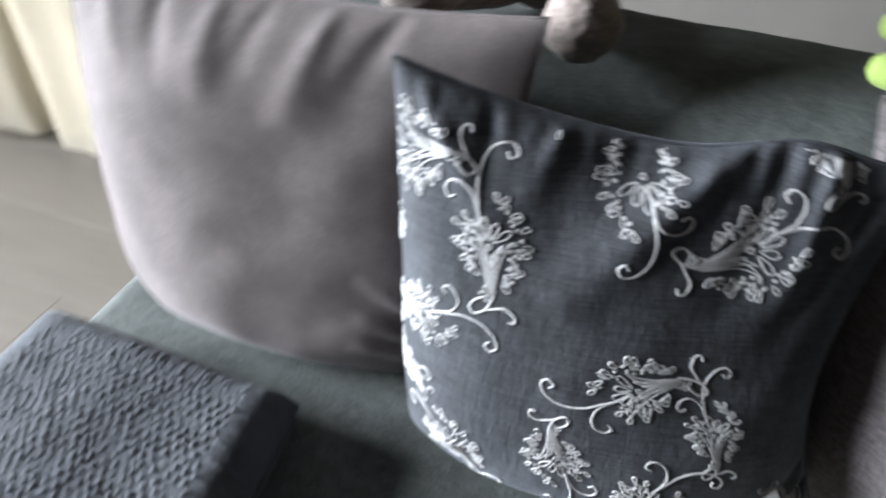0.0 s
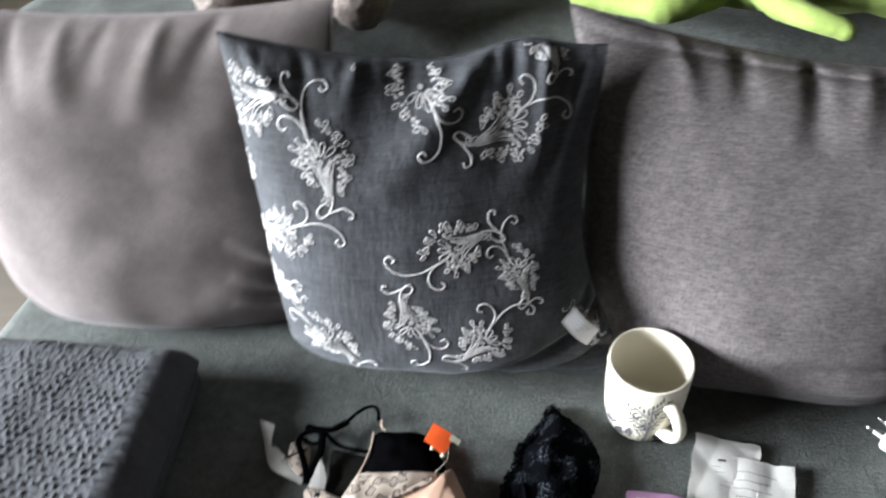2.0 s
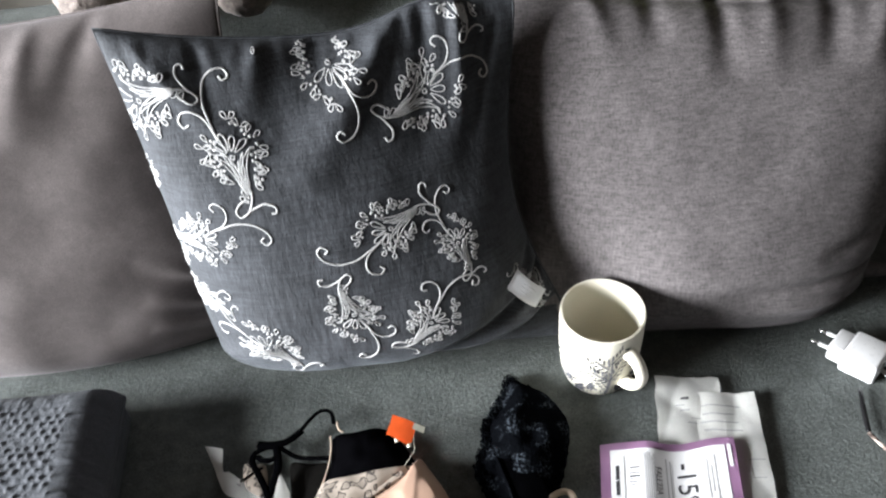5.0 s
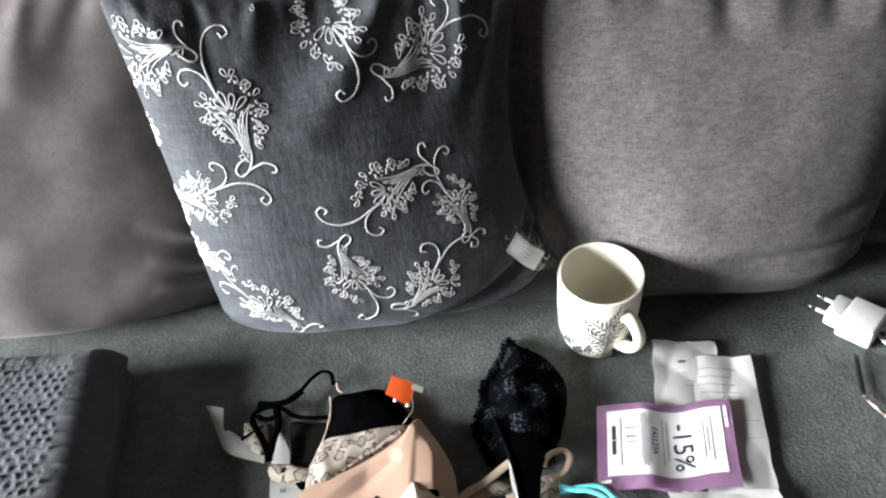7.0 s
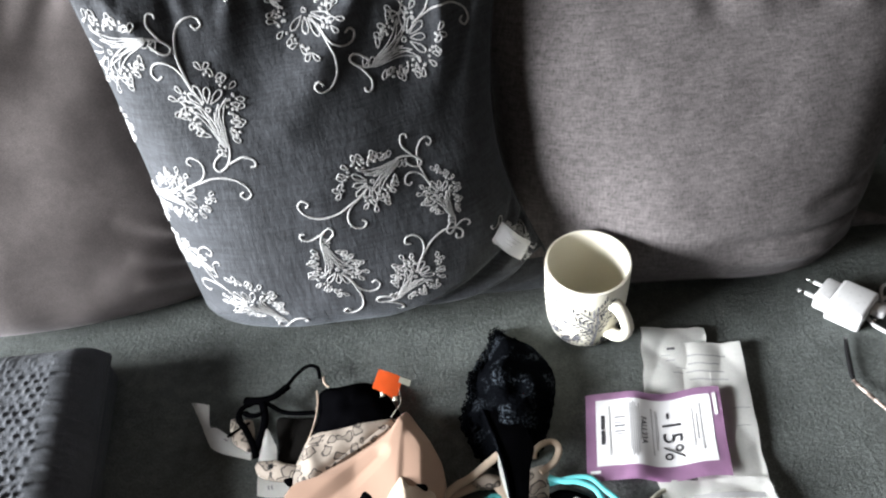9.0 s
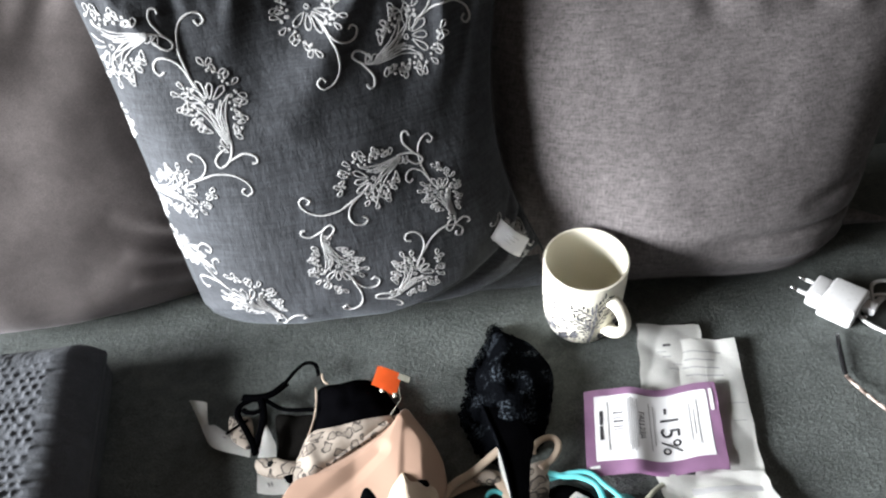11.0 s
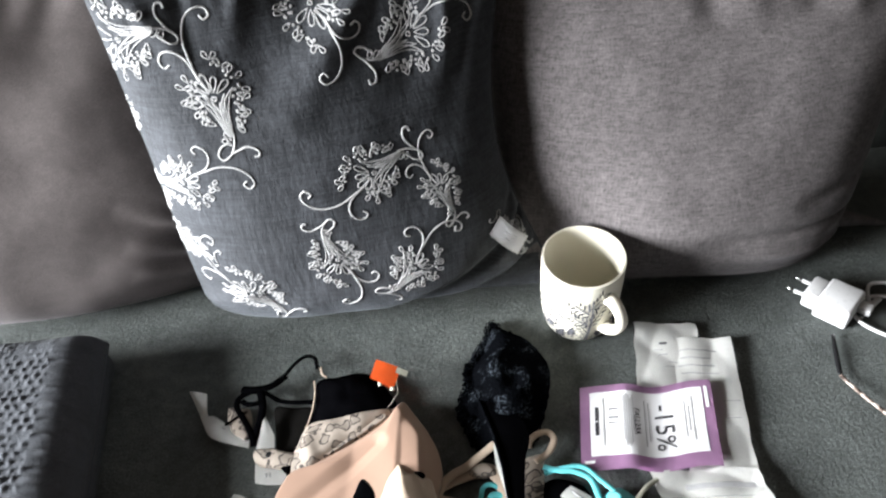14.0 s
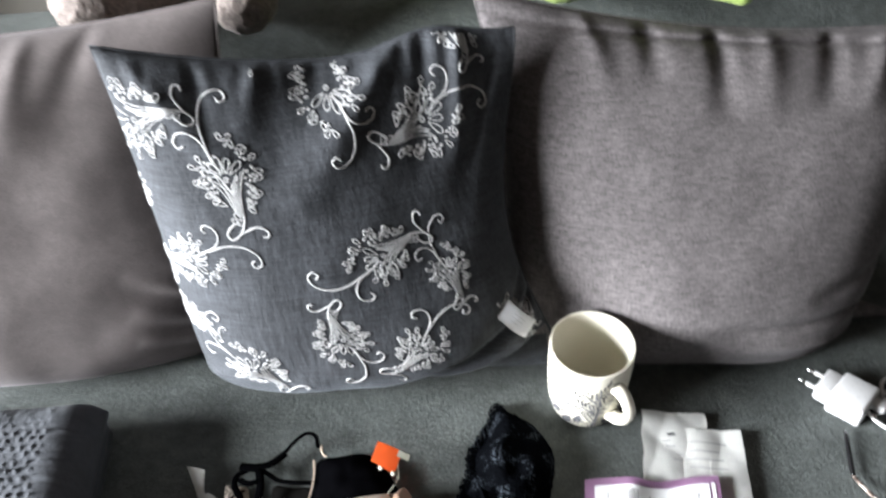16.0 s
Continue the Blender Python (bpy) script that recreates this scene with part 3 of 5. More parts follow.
def embroider(shape, parent, a, b, strokes, grow):
    """Sews the spray on a cushion's face, flower at a and tail at b, in the cushion's own (u, v)."""
    ex, ey = shape.ex.length, shape.ey.length
    y = Vector(((b[0] - a[0]) * ex, (b[1] - a[1]) * ey))
    x = Vector((y.y, -y.x))
    size = y.length
    bm = bmesh.new()
    for order, (pts, w) in enumerate(strokes):
        if order > 3:
            pts = [(0.03 + (px - 0.03) * grow, 0.42 + (py - 0.42) * grow) for px, py in pts]
        lift = 0.0004 + 0.0002 * random.random()
        line = []
        for q in spline([(px, py, 0) for px, py in pts], max(6, 5 * (len(pts) - 1))):
            u = a[0] + (x.x * q.x + y.x * q.y) / ex
            v = a[1] + (x.y * q.x + y.y * q.y) / ey
            if abs(u) > 0.975 or abs(v) > 0.985:
                break
            line.append((shape.at(u, v), shape.normal(u, v)))
        if len(line) < 3:
            continue
        rows = []
        r = w * size * 0.36
        for k, (p, n) in enumerate(line):
            ahead = (line[min(k + 1, len(line) - 1)][0] - line[max(k - 1, 0)][0]).normalized()
            s = ahead.cross(n).normalized()
            rows.append([bm.verts.new(p + s * (r * c) + n * (lift + h)) for c, h in ((-1, -0.0012), (-0.8, 0.0), (0, 0.0003), (0.8, 0.0), (1, -0.0012))])
        for p, q in zip(rows, rows[1:]):
            for i in range(4):
                bm.faces.new((p[i], p[i + 1], q[i + 1], q[i]))
    if bm.verts:
        part("embroidery", bm, THREAD, parent, "silver-white thread spray")


SPRAYS = [
    ((-0.504, 0.560), (-0.54, 0.220), 1.0), ((-0.945, 0.715), (-0.615, 0.745), 1.15), ((0.02, 0.80), (0.03, 1.12), 1.15), ((0.520, 0.650), (0.185, 0.615), 1.15),
    ((0.66, 1.08), (0.705, 0.835), 1.2), ((-0.72, 0.09), (-1.03, 0.09), 1.0), ((-0.648, -0.486), (-0.522, -0.792), 1.0), ((-0.935, -0.27), (-0.756, -0.378), 1.1),
    ((0.065, 0.050), (0.390, 0.100), 1.0), ((0.46, -0.030), (0.46, -0.288), 1.0), ((-0.144, -0.422), (-0.126, -0.135), 1.05), ((0.28, -0.45), (0.010, -0.610), 1.0),
    ((0.83, -0.50), (0.80, -0.32), 0.9), ((-0.36, 1.06), (-0.10, 1.10), 1.0), ((0.88, -0.62), (0.80, -0.40), 0.8), ((-1.02, 0.42), (-1.04, 0.20), 1.0), ((-1.0, 0.0), (-1.02, -0.2), 1.0), ((0.45, -1.06), (0.30, -1.12), 1.0),
]
STROKES = spray_strokes()
for a_, b_, grow_ in SPRAYS:
    embroider(DARK, dark_cushion, a_, b_, STROKES, grow_)


def sewn_tag():
    """The small white label that sticks out of the side seam."""
    bm = bmesh.new()
    u = Vector((0.0265, 0.0, -0.0290))
    v = Vector((-0.0120, -0.010, -0.0130))
    base = Vector((-0.039, 0.095, 0.5500))
    sheet(bm, lambda a, b: base + u * a + v * b + Vector((0, -0.004 * math.sin(a * 3), 0)), 8, 4)
    bmesh.ops.solidify(bm, geom=list(bm.faces), thickness=0.0012)
    t = part("sewn_label", bm, WHITE_PAPER, dark_cushion, "small white sewn label")
    for k in range(3):
        bm = bmesh.new()
        p = base + u * 0.3 + v * (0.3 + 0.18 * k) + Vector((0, -0.006, 0.002))
        tube(bm, [p, p + u * (0.4 - 0.08 * k)], 0.0003, 4, 0.4, (0, 1, 0))
        part("print_line", bm, INK_PALE, t)


sewn_tag()


# ---------------------------------------------------------------- towel
def towel():
    t = thing("folded_towel", "folded slate-grey knitted blanket with a nubbly texture lying on the seat", "blanket", (-0.57, -0.05, SEAT))

    def nubs(x, y):
        jog = 1.2 * noise.noise(Vector((x * 45, y * 45, 7))) + 0.5 * noise.noise(Vector((x * 110, y * 110, 4)))
        row = round((y + 0.002 * jog) / 0.0085)
        k = max(0.0, math.sin((x + 0.0045 * (row % 2) + 0.0030 * jog) * math.tau / 0.0098)) ** 1.2 * max(0.0, math.cos((y - row * 0.0085 - 0.15 * (x % 0.0098)) * math.pi / 0.0085)) ** 2.5
        wear = 0.65 + 0.9 * noise.noise(Vector((x * 60, y * 60, 2)))
        return 0.0028 * k * wear + 0.0007 * noise.noise(Vector((x * 200, y * 200, 1))) + 0.004 * noise.noise(Vector((x * 9, y * 9, 4)))

    def shear(p):
        p.x -= 0.12 * (p.y - 0.08) * (0.35 + 0.65 * (p.x + 0.73) / 0.28)
        p.z += 0.03 * (0.08 - p.y) * 0.2
        return p

    bm = bmesh.new()
    slab(bm, -0.735, -0.442, -0.34, 0.084, SEAT + 0.030, SEAT + 0.070, 0.034, 170, 230, nubs, shear)
    part("upper_fold", bm, TOWEL, t)
    bm = bmesh.new()
    slab(bm, -0.732, -0.447, -0.335, 0.082, SEAT + 0.001, SEAT + 0.034, 0.014, 40, 50, None, shear)
    part("lower_fold", bm, TOWEL, t)


towel()


# ---------------------------------------------------------------- soft toys
def toy(name, label, limbs, mat, fuzz, seed):
    """A stuffed toy as one plain mesh: limbs of (points, radius at start, middle and end), grown together and softened."""
    bm = bmesh.new()
    for pts, radii in limbs:
        path = spline(pts, 16)
        for k, p in enumerate(path):
            t = k / 16 * 2
            r = radii[0] + (radii[1] - radii[0]) * t if t < 1 else radii[1] + (radii[2] - radii[1]) * (t - 1)
            bmesh.ops.create_icosphere(bm, subdivisions=2, radius=r, matrix=Matrix.Translation(p))
    rough = bpy.data.meshes.new(name)
    bm.to_mesh(rough)
    bm.free()
    carrier = new(name + "_rough", rough)
    grow = carrier.modifiers.new("grow", "REMESH")
    grow.mode, grow.voxel_size = "VOXEL", 0.0032
    ease = carrier.modifiers.new("ease", "SMOOTH")
    ease.factor, ease.iterations = 0.5, 6
    me = bpy.data.meshes.new_from_object(carrier.evaluated_get(bpy.context.evaluated_depsgraph_get()))
    bpy.data.objects.remove(carrier)
    bm = bmesh.new()
    bm.from_mesh(me)
    bm.normal_update()
    moves = [v.normal * fuzz * (noise.noise(v.co * 38 + Vector((seed, 0, 0))) + 0.6 * noise.noise(v.co * 130)) for v in bm.verts]
    for v, d in zip(bm.verts, moves):
        v.co += d
    return tagged(part(name, bm, mat, None, label), category="soft toy")


toy("plush_toy", "taupe plush animal toy sitting on the sofa's backrest", [
    ([(-0.268, 0.302, 0.774), (-0.269, 0.306, 0.775), (-0.270, 0.310, 0.776)], (0.031, 0.034, 0.031)),
    ([(-0.274, 0.330, 0.760), (-0.288, 0.358, 0.758), (-0.305, 0.400, 0.768)], (0.018, 0.018, 0.024)),
    ([(-0.424, 0.318, 0.780), (-0.418, 0.322, 0.780), (-0.412, 0.326, 0.780)], (0.034, 0.037, 0.034)),
    ([(-0.402, 0.348, 0.764), (-0.375, 0.372, 0.760), (-0.345, 0.405, 0.768)], (0.019, 0.019, 0.024)),
    ([(-0.335, 0.425, 0.785), (-0.335, 0.428, 0.825), (-0.335, 0.428, 0.880)], (0.056, 0.058, 0.040)),
    ([(-0.292, 0.340, 0.816), (-0.278, 0.372, 0.834), (-0.298, 0.410, 0.868)], (0.025, 0.018, 0.018)),
    ([(-0.378, 0.342, 0.820), (-0.390, 0.372, 0.838), (-0.365, 0.410, 0.868)], (0.025, 0.018, 0.018)),
    ([(-0.335, 0.400, 0.930), (-0.335, 0.410, 0.935), (-0.335, 0.416, 0.940)], (0.050, 0.052, 0.048)),
], PLUSH, 0.0022, 1.0)

toy("plush_toy", "bright lime-green long-limbed soft toy lying on the backrest", [
    ([(-0.042, 0.326, 0.772), (0.000, 0.302, 0.772), (0.036, 0.280, 0.776), (0.078, 0.305, 0.786)], (0.014, 0.014, 0.025)),
    ([(-0.036, 0.385, 0.782), (0.005, 0.415, 0.784), (0.050, 0.412, 0.784), (0.088, 0.365, 0.786)], (0.014, 0.014, 0.022)),
    ([(0.085, 0.330, 0.788), (0.135, 0.318, 0.790), (0.215, 0.312, 0.790)], (0.028, 0.033, 0.034)),
    ([(0.128, 0.285, 0.788), (0.136, 0.252, 0.786), (0.158, 0.222, 0.786), (0.182, 0.210, 0.780)], (0.015, 0.013, 0.010)),
    ([(0.250, 0.305, 0.795), (0.270, 0.305, 0.800), (0.290, 0.307, 0.805)], (0.040, 0.046, 0.044)),
], LIME, 0.0012, 4.0)


# ---------------------------------------------------------------- mug
def mug():
    cx, cy, h, r = 0.0345, 0.0715, 0.0945, 0.0397
    m = thing("mug", "cream-white china mug printed with grey leaves and branches", "mug", (cx, cy, SEAT))
    z0 = SEAT + 0.002
    out = [(0.0, 0.003), (0.024, 0.003), (0.0255, 0.0), (0.0275, 0.0), (0.0320, 0.003), (0.0350, 0.010), (0.0378, 0.026), (0.0392, 0.05), (r, 0.072), (r, h - 0.0012), (r - 0.0012, h), (r - 0.0024, h - 0.001),
           (r - 0.0032, 0.072), (0.0362, 0.05), (0.0342, 0.02), (0.0305, 0.009), (0.022, 0.0062), (0.0, 0.006)]
    line = spline([(a, 0, b) for a, b in out], 90)
    bm = bmesh.new()
    sheet(bm, lambda s, t: Vector((cx + max(0, line[round(t * 90)].x) * math.cos(s * math.tau), cy + max(0, line[round(t * 90)].x) * math.sin(s * math.tau), z0 + line[round(t * 90)].z)), 72, 90, True)
    bmesh.ops.remove_doubles(bm, verts=bm.verts, dist=0.00005)
    body = part("body", bm, CHINA, m)
    az = radians(-63)
    d, up = Vector((math.cos(az), math.sin(az), 0)), Vector((0, 0, 1))
    o = Vector((cx, cy, z0))
    pts = [o + d * a + up * b for a, b in ((0.035, 0.070), (0.044, 0.072), (0.053, 0.068), (0.0590, 0.057), (0.0565, 0.043), (0.047, 0.031), (0.034, 0.026))]
    bm = bmesh.new()
    tube(bm, spline(pts, 40), 0.0047, 14, 1.35, d.cross(up), taper=lambda t: 1 + 0.35 * abs(2 * t - 1) ** 3)
    part("handle", bm, CHINA, m)

    outer = [(q.z, q.x) for q in line[21:50]]

    def on(theta, z, lift=0.0005):
        z = 0.0095 + (z - 0.011) * 1.42
        (z1, r1), (z2, r2) = next(((p, q) for p, q in zip(outer, outer[1:]) if q[0] >= z), outer[-2:])
        rr = r1 + (r2 - r1) * (z - z1) / (z2 - z1) + lift
        return Vector((cx + rr * math.cos(theta), cy + rr * math.sin(theta), z0 + z))

    def leaf(bm, theta, z, angle, long, wide):
        c, s = math.cos(angle), math.sin(angle)
        pts = []
        for k in range(10):
            a = k / 10 * math.tau
            x, y = long * math.cos(a), wide * math.sin(a) * (1 - 0.3 * math.cos(a))
            pts.append(bm.verts.new(on(theta + (c * x - s * y) / r, z + s * x + c * y)))
        bm.faces.new(pts)

    m.rotation_euler, m.location.z = (radians(7), 0, 0), SEAT + 0.0015
    rnd = random.Random(5)
    dark, pale = bmesh.new(), bmesh.new()

    def vine(t0, z0, t1, z1, bend, wide, mat, leaves, curl=0.0, long=0.0030):
        """A printed branch from one place on the wall to another, leafed on both sides, with an optional curled end."""
        bm, rows = bmesh.new(), []
        for i in range(29):
            t = i / 28
            hook = max(0.0, t - 0.7) / 0.3
            th = t0 + (t1 - t0) * t + bend * math.sin(t * math.pi) - curl * math.sin(hook * 3.6) * 0.6
            z = z0 + (z1 - z0) * t - abs(curl) * 0.030 * (1 - math.cos(hook * 3.6))
            w = wide * (1 - 0.65 * t)
            ahead = Vector(((t1 - t0) * r, z1 - z0)).normalized()
            rows.append((bm.verts.new(on(th - w * ahead.y / r, z + w * ahead.x, 0.0008)), bm.verts.new(on(th + w * ahead.y / r, z - w * ahead.x, 0.0008))))
            if leaves and i % max(1, 28 // leaves) == 1:
                side = 1 if (i // max(1, 28 // leaves)) % 2 else -1
                away = 0.0042 * side
                leaf(dark if rnd.random() < 0.7 else pale, th + away * ahead.y / r, max(0.011, z - away * ahead.x), math.atan2(ahead.y, ahead.x) - 0.8 * side, long * rnd.uniform(0.7, 1.1), long * rnd.uniform(0.28, 0.42))
        for a, b in zip(rows, rows[1:]):
            bm.faces.new((a[0], a[1], b[1], b[0]))
        part("branch_print", bm, mat, body)

    vine(4.68, 0.011, 4.74, 0.058, 0.05, 0.0018, PRINT_PALE, 0)
    vine(4.70, 0.044, 4.22, 0.058, -0.04, 0.0009, PRINT_PALE, 9, 0.35)
    vine(4.68, 0.032, 4.02, 0.046, -0.03, 0.0009, PRINT_PALE, 11, 0.35)
    vine(4.72, 0.050, 5.05, 0.064, 0.04, 0.0008, PRINT, 8)
    vine(4.72, 0.030, 5.00, 0.050, 0.05, 0.0008, PRINT, 9)
    vine(4.69, 0.022, 4.45, 0.034, 0.0, 0.0006, PRINT, 7)
    for th in (3.05, 3.32, 3.52, 3.72):
        vine(th, 0.020, th + 0.10, 0.074 - 0.02 * (th - 3.0), 0.05, 0.0004, PRINT_PALE, 13, 0.0, 0.0024)
    for th, z, size in ((3.62, 0.022, 1.0), (3.92, 0.017, 1.25), (4.22, 0.022, 1.0), (3.30, 0.018, 0.9), (4.95, 0.016, 0.9), (5.45, 0.024, 1.0), (5.75, 0.030, 1.0)):
        for k in range(5):
            a = 0.5 + k * 0.62 + th
            leaf(pale if k % 2 else dark, th + 0.0044 * size * math.cos(a) / r, z + 0.0034 * size * math.sin(a), a, 0.0040 * size, 0.0016 * size)
    for k in range(70):
        th = rnd.uniform(3.0, 6.0)
        leaf(dark if k % 3 else pale, th, rnd.uniform(0.0105, 0.020), rnd.uniform(0, math.pi), rnd.uniform(0.0008, 0.0018), rnd.uniform(0.0006, 0.0010))
    for k in range(60):
        th = rnd.uniform(3.0, 6.2)
        if abs(th - 4.45) > 0.3:
            leaf(dark, th, rnd.uniform(0.022, 0.062), rnd.uniform(0, math.pi), rnd.uniform(0.0010, 0.0018), rnd.uniform(0.0005, 0.0008))
    part("leaf_print", dark, PRINT, body, "dark grey printed leaves")
    part("blossom_print", pale, PRINT_PALE, body, "pale grey printed blossoms")


mug()


# ---------------------------------------------------------------- papers
def sheet_of_paper(bm, place, nu=24, nv=18, thick=0.0003):
    sheet(bm, place, nu, nv)
    bmesh.ops.solidify(bm, geom=list(bm.faces), thickness=thick)


def bar(bm, place, s0, s1, t0, t1, lift=0.0006, n=5):
    """A flat printed bar that follows its paper."""
    sheet(bm, lambda a, b: place(s0 + (s1 - s0) * a, t0 + (t1 - t0) * b) + Vector((0, 0, lift)), n, n)


def lettering(text, size, place, s, t, mat, parent, name, bold=0.0):
    """Words that run down the paper, their tops to its right-hand edge. place takes metres along the paper's two edges."""
    curve = bpy.data.curves.new(name, "FONT")
    curve.body, curve.size, curve.offset, curve.resolution_u = text, size, bold, 3
    carrier = new(name + "_outline", curve)
    me = bpy.data.meshes.new_from_object(carrier.evaluated_get(bpy.context.evaluated_depsgraph_get()))
    bpy.data.objects.remove(carrier)
    bm = bmesh.new()
    bm.from_mesh(me)
    bmesh.ops.triangulate(bm, faces=bm.faces)
    for v in bm.verts:
        v.co = place(s + v.co.y, t + v.co.x) + Vector((0, 0, 0.0007))
    return part(name, bm, mat, parent, "", False)


def coupon():
    c = thing("coupon", "white discount coupon with a purple border, creased from folding", "coupon", (0.06, -0.07, SEAT))
    o, e1, e2 = Vector((0.0150, -0.0245, 0)), Vector((0.996, -0.09, 0)), Vector((-0.205, -0.979, 0))
    W, H = 0.1195, 0.0905

    def metres(s, t):
        a = s / W
        z = SEAT + 0.0095 + 0.004 * math.exp(-(((a - 0.36) / 0.1) ** 2)) - 0.002 * math.exp(-(((a - 0.62) / 0.14) ** 2)) + 0.009 * max(0, a - 0.72) * (1 - t / H) + 0.001 * math.sin(t * 90)
        return o + e1 * s + e2 * t + Vector((0, 0.0018 * math.sin(a * 9), z))

    bm = bmesh.new()
    sheet_of_paper(bm, lambda a, b: metres(a * W, b * H), 40, 16)
    page = part("page", bm, PURPLE, c, "purple coupon border")
    bm = bmesh.new()
    bar(bm, metres, 0.009, 0.1105, 0.0085, 0.0765, 0.0004, 30)
    part("white_field", bm, WHITE_PAPER, page)
    lettering("-15%", 0.0245, metres, 0.066, 0.0215, INK, page, "discount_number")
    lettering("FALL23A", 0.0072, metres, 0.0475, 0.0275, INK, page, "coupon_code", 0.0001)
    for k, w in enumerate((1.0, 0.4, 0.7, 1.2, 0.4, 0.9, 0.6)):
        bm = bmesh.new()
        bar(bm, metres, 0.0255, 0.0345, 0.0275 + 0.0028 * k, 0.0275 + 0.0028 * k + 0.0015 * w, 0.0007, 3)
        part("barcode_bar", bm, INK, page)
    for t0, t1 in ((0.0255, 0.0395), (0.0405, 0.0545)):
        bm = bmesh.new()
        bar(bm, metres, 0.0135, 0.0165, t0, t1, 0.0007)
        part("dark_button", bm, INK, page)
    for s, t0, t1 in ((0.0205, 0.016, 0.066), (0.0375, 0.012, 0.062), (0.0392, 0.014, 0.068), (0.0409, 0.012, 0.066), (0.0426, 0.014, 0.068), (0.0443, 0.018, 0.064), (0.0460, 0.014, 0.052), (0.0565, 0.018, 0.066), (0.060, 0.02, 0.06), (0.0925, 0.022, 0.060), (0.096, 0.028, 0.054), (0.0995, 0.018, 0.064)):
        bm = bmesh.new()
        bar(bm, metres, s, s + 0.0011, t0, t1, 0.0007, 8)
        part("text_line", bm, INK_PALE, page)
    bm = bmesh.new()
    bar(bm, metres, 0.1125, 0.1155, 0.008, 0.031, 0.0006)
    part("white_stripe", bm, WHITE_PAPER, page)
    bm = bmesh.new()
    bar(bm, metres, 0.003, 0.012, 0.0805, 0.0835, 0.0006)
    part("white_mark", bm, WHITE_PAPER, page)


coupon()


def receipt(label, o, e1, e2, lines, amount, seed, z=0.0018, curl=0.004):
    """A crumpled slip of paper: o its corner, e1 and e2 its edges."""
    r = thing("receipt", label, "receipt", (o[0], o[1], SEAT), "crumpled receipts")
    o, e1, e2 = Vector((*o, 0)), Vector((*e1, 0)), Vector((*e2, 0))

    def place(a, b):
        fold = abs(math.sin(a * 5.3 + b * 2.2 + seed)) + 0.7 * abs(math.sin(b * 6.1 - a * 3.7 + seed * 2))
        p = o + e1 * a + e2 * b + 0.002 * Vector((noise.noise(Vector((b * 5, seed, 0))), noise.noise(Vector((a * 5, seed, 3))), 0))
        return p + Vector((0, 0, SEAT + z + amount * fold + curl * max(0, a - 0.75)))

    bm = bmesh.new()
    sheet_of_paper(bm, place, 28, 36)
    page = part("slip", bm, PAPER, r)
    for a0, a1, b0, b1, dark in lines:
        bm = bmesh.new()
        bar(bm, place, a0, a1, b0, b1, 0.00035, 8)
        part("print_line", bm, INK if dark else INK_PALE, page)


receipt("crumpled thin white receipt lying partly under another", (0.088, 0.0535), (0.060, -0.012), (-0.022, -0.095),
        [(0.40, 0.52, 0.27, 0.30, 1), (0.36, 0.5, 0.42, 0.435, 0), (0.5, 0.9, 0.52, 0.53, 0), (0.45, 0.85, 0.58, 0.59, 0), (0.30, 0.44, 0.36, 0.37, 0)], 0.0019, 1.0)
receipt("long creased receipt on thin greyish paper lying on the seat", (0.118, 0.0265), (0.056, -0.009), (-0.032, -0.150),
        [(0.02, 0.06, 0.085, 0.135, 1), (0.10, 0.72, 0.105, 0.114, 0), (0.1, 0.6, 0.17, 0.18, 0), (0.05, 0.65, 0.23, 0.24, 0), (0.1, 0.7, 0.29, 0.30, 0), (0.7, 0.95, 0.5, 0.505, 0), (0.7, 0.9, 0.62, 0.625, 0)], 0.0018, 2.6, 0.0032)
receipt("curled strip of thin receipt paper with a faint barcode", (0.054, -0.118), (0.088, -0.008), (0.004, -0.062),
        [(0.28, 0.92, 0.22, 0.30, 0), (0.1, 0.85, 0.42, 0.43, 0), (0.1, 0.7, 0.5, 0.51, 0)], 0.0022, 4.1, 0.0050, 0.012)


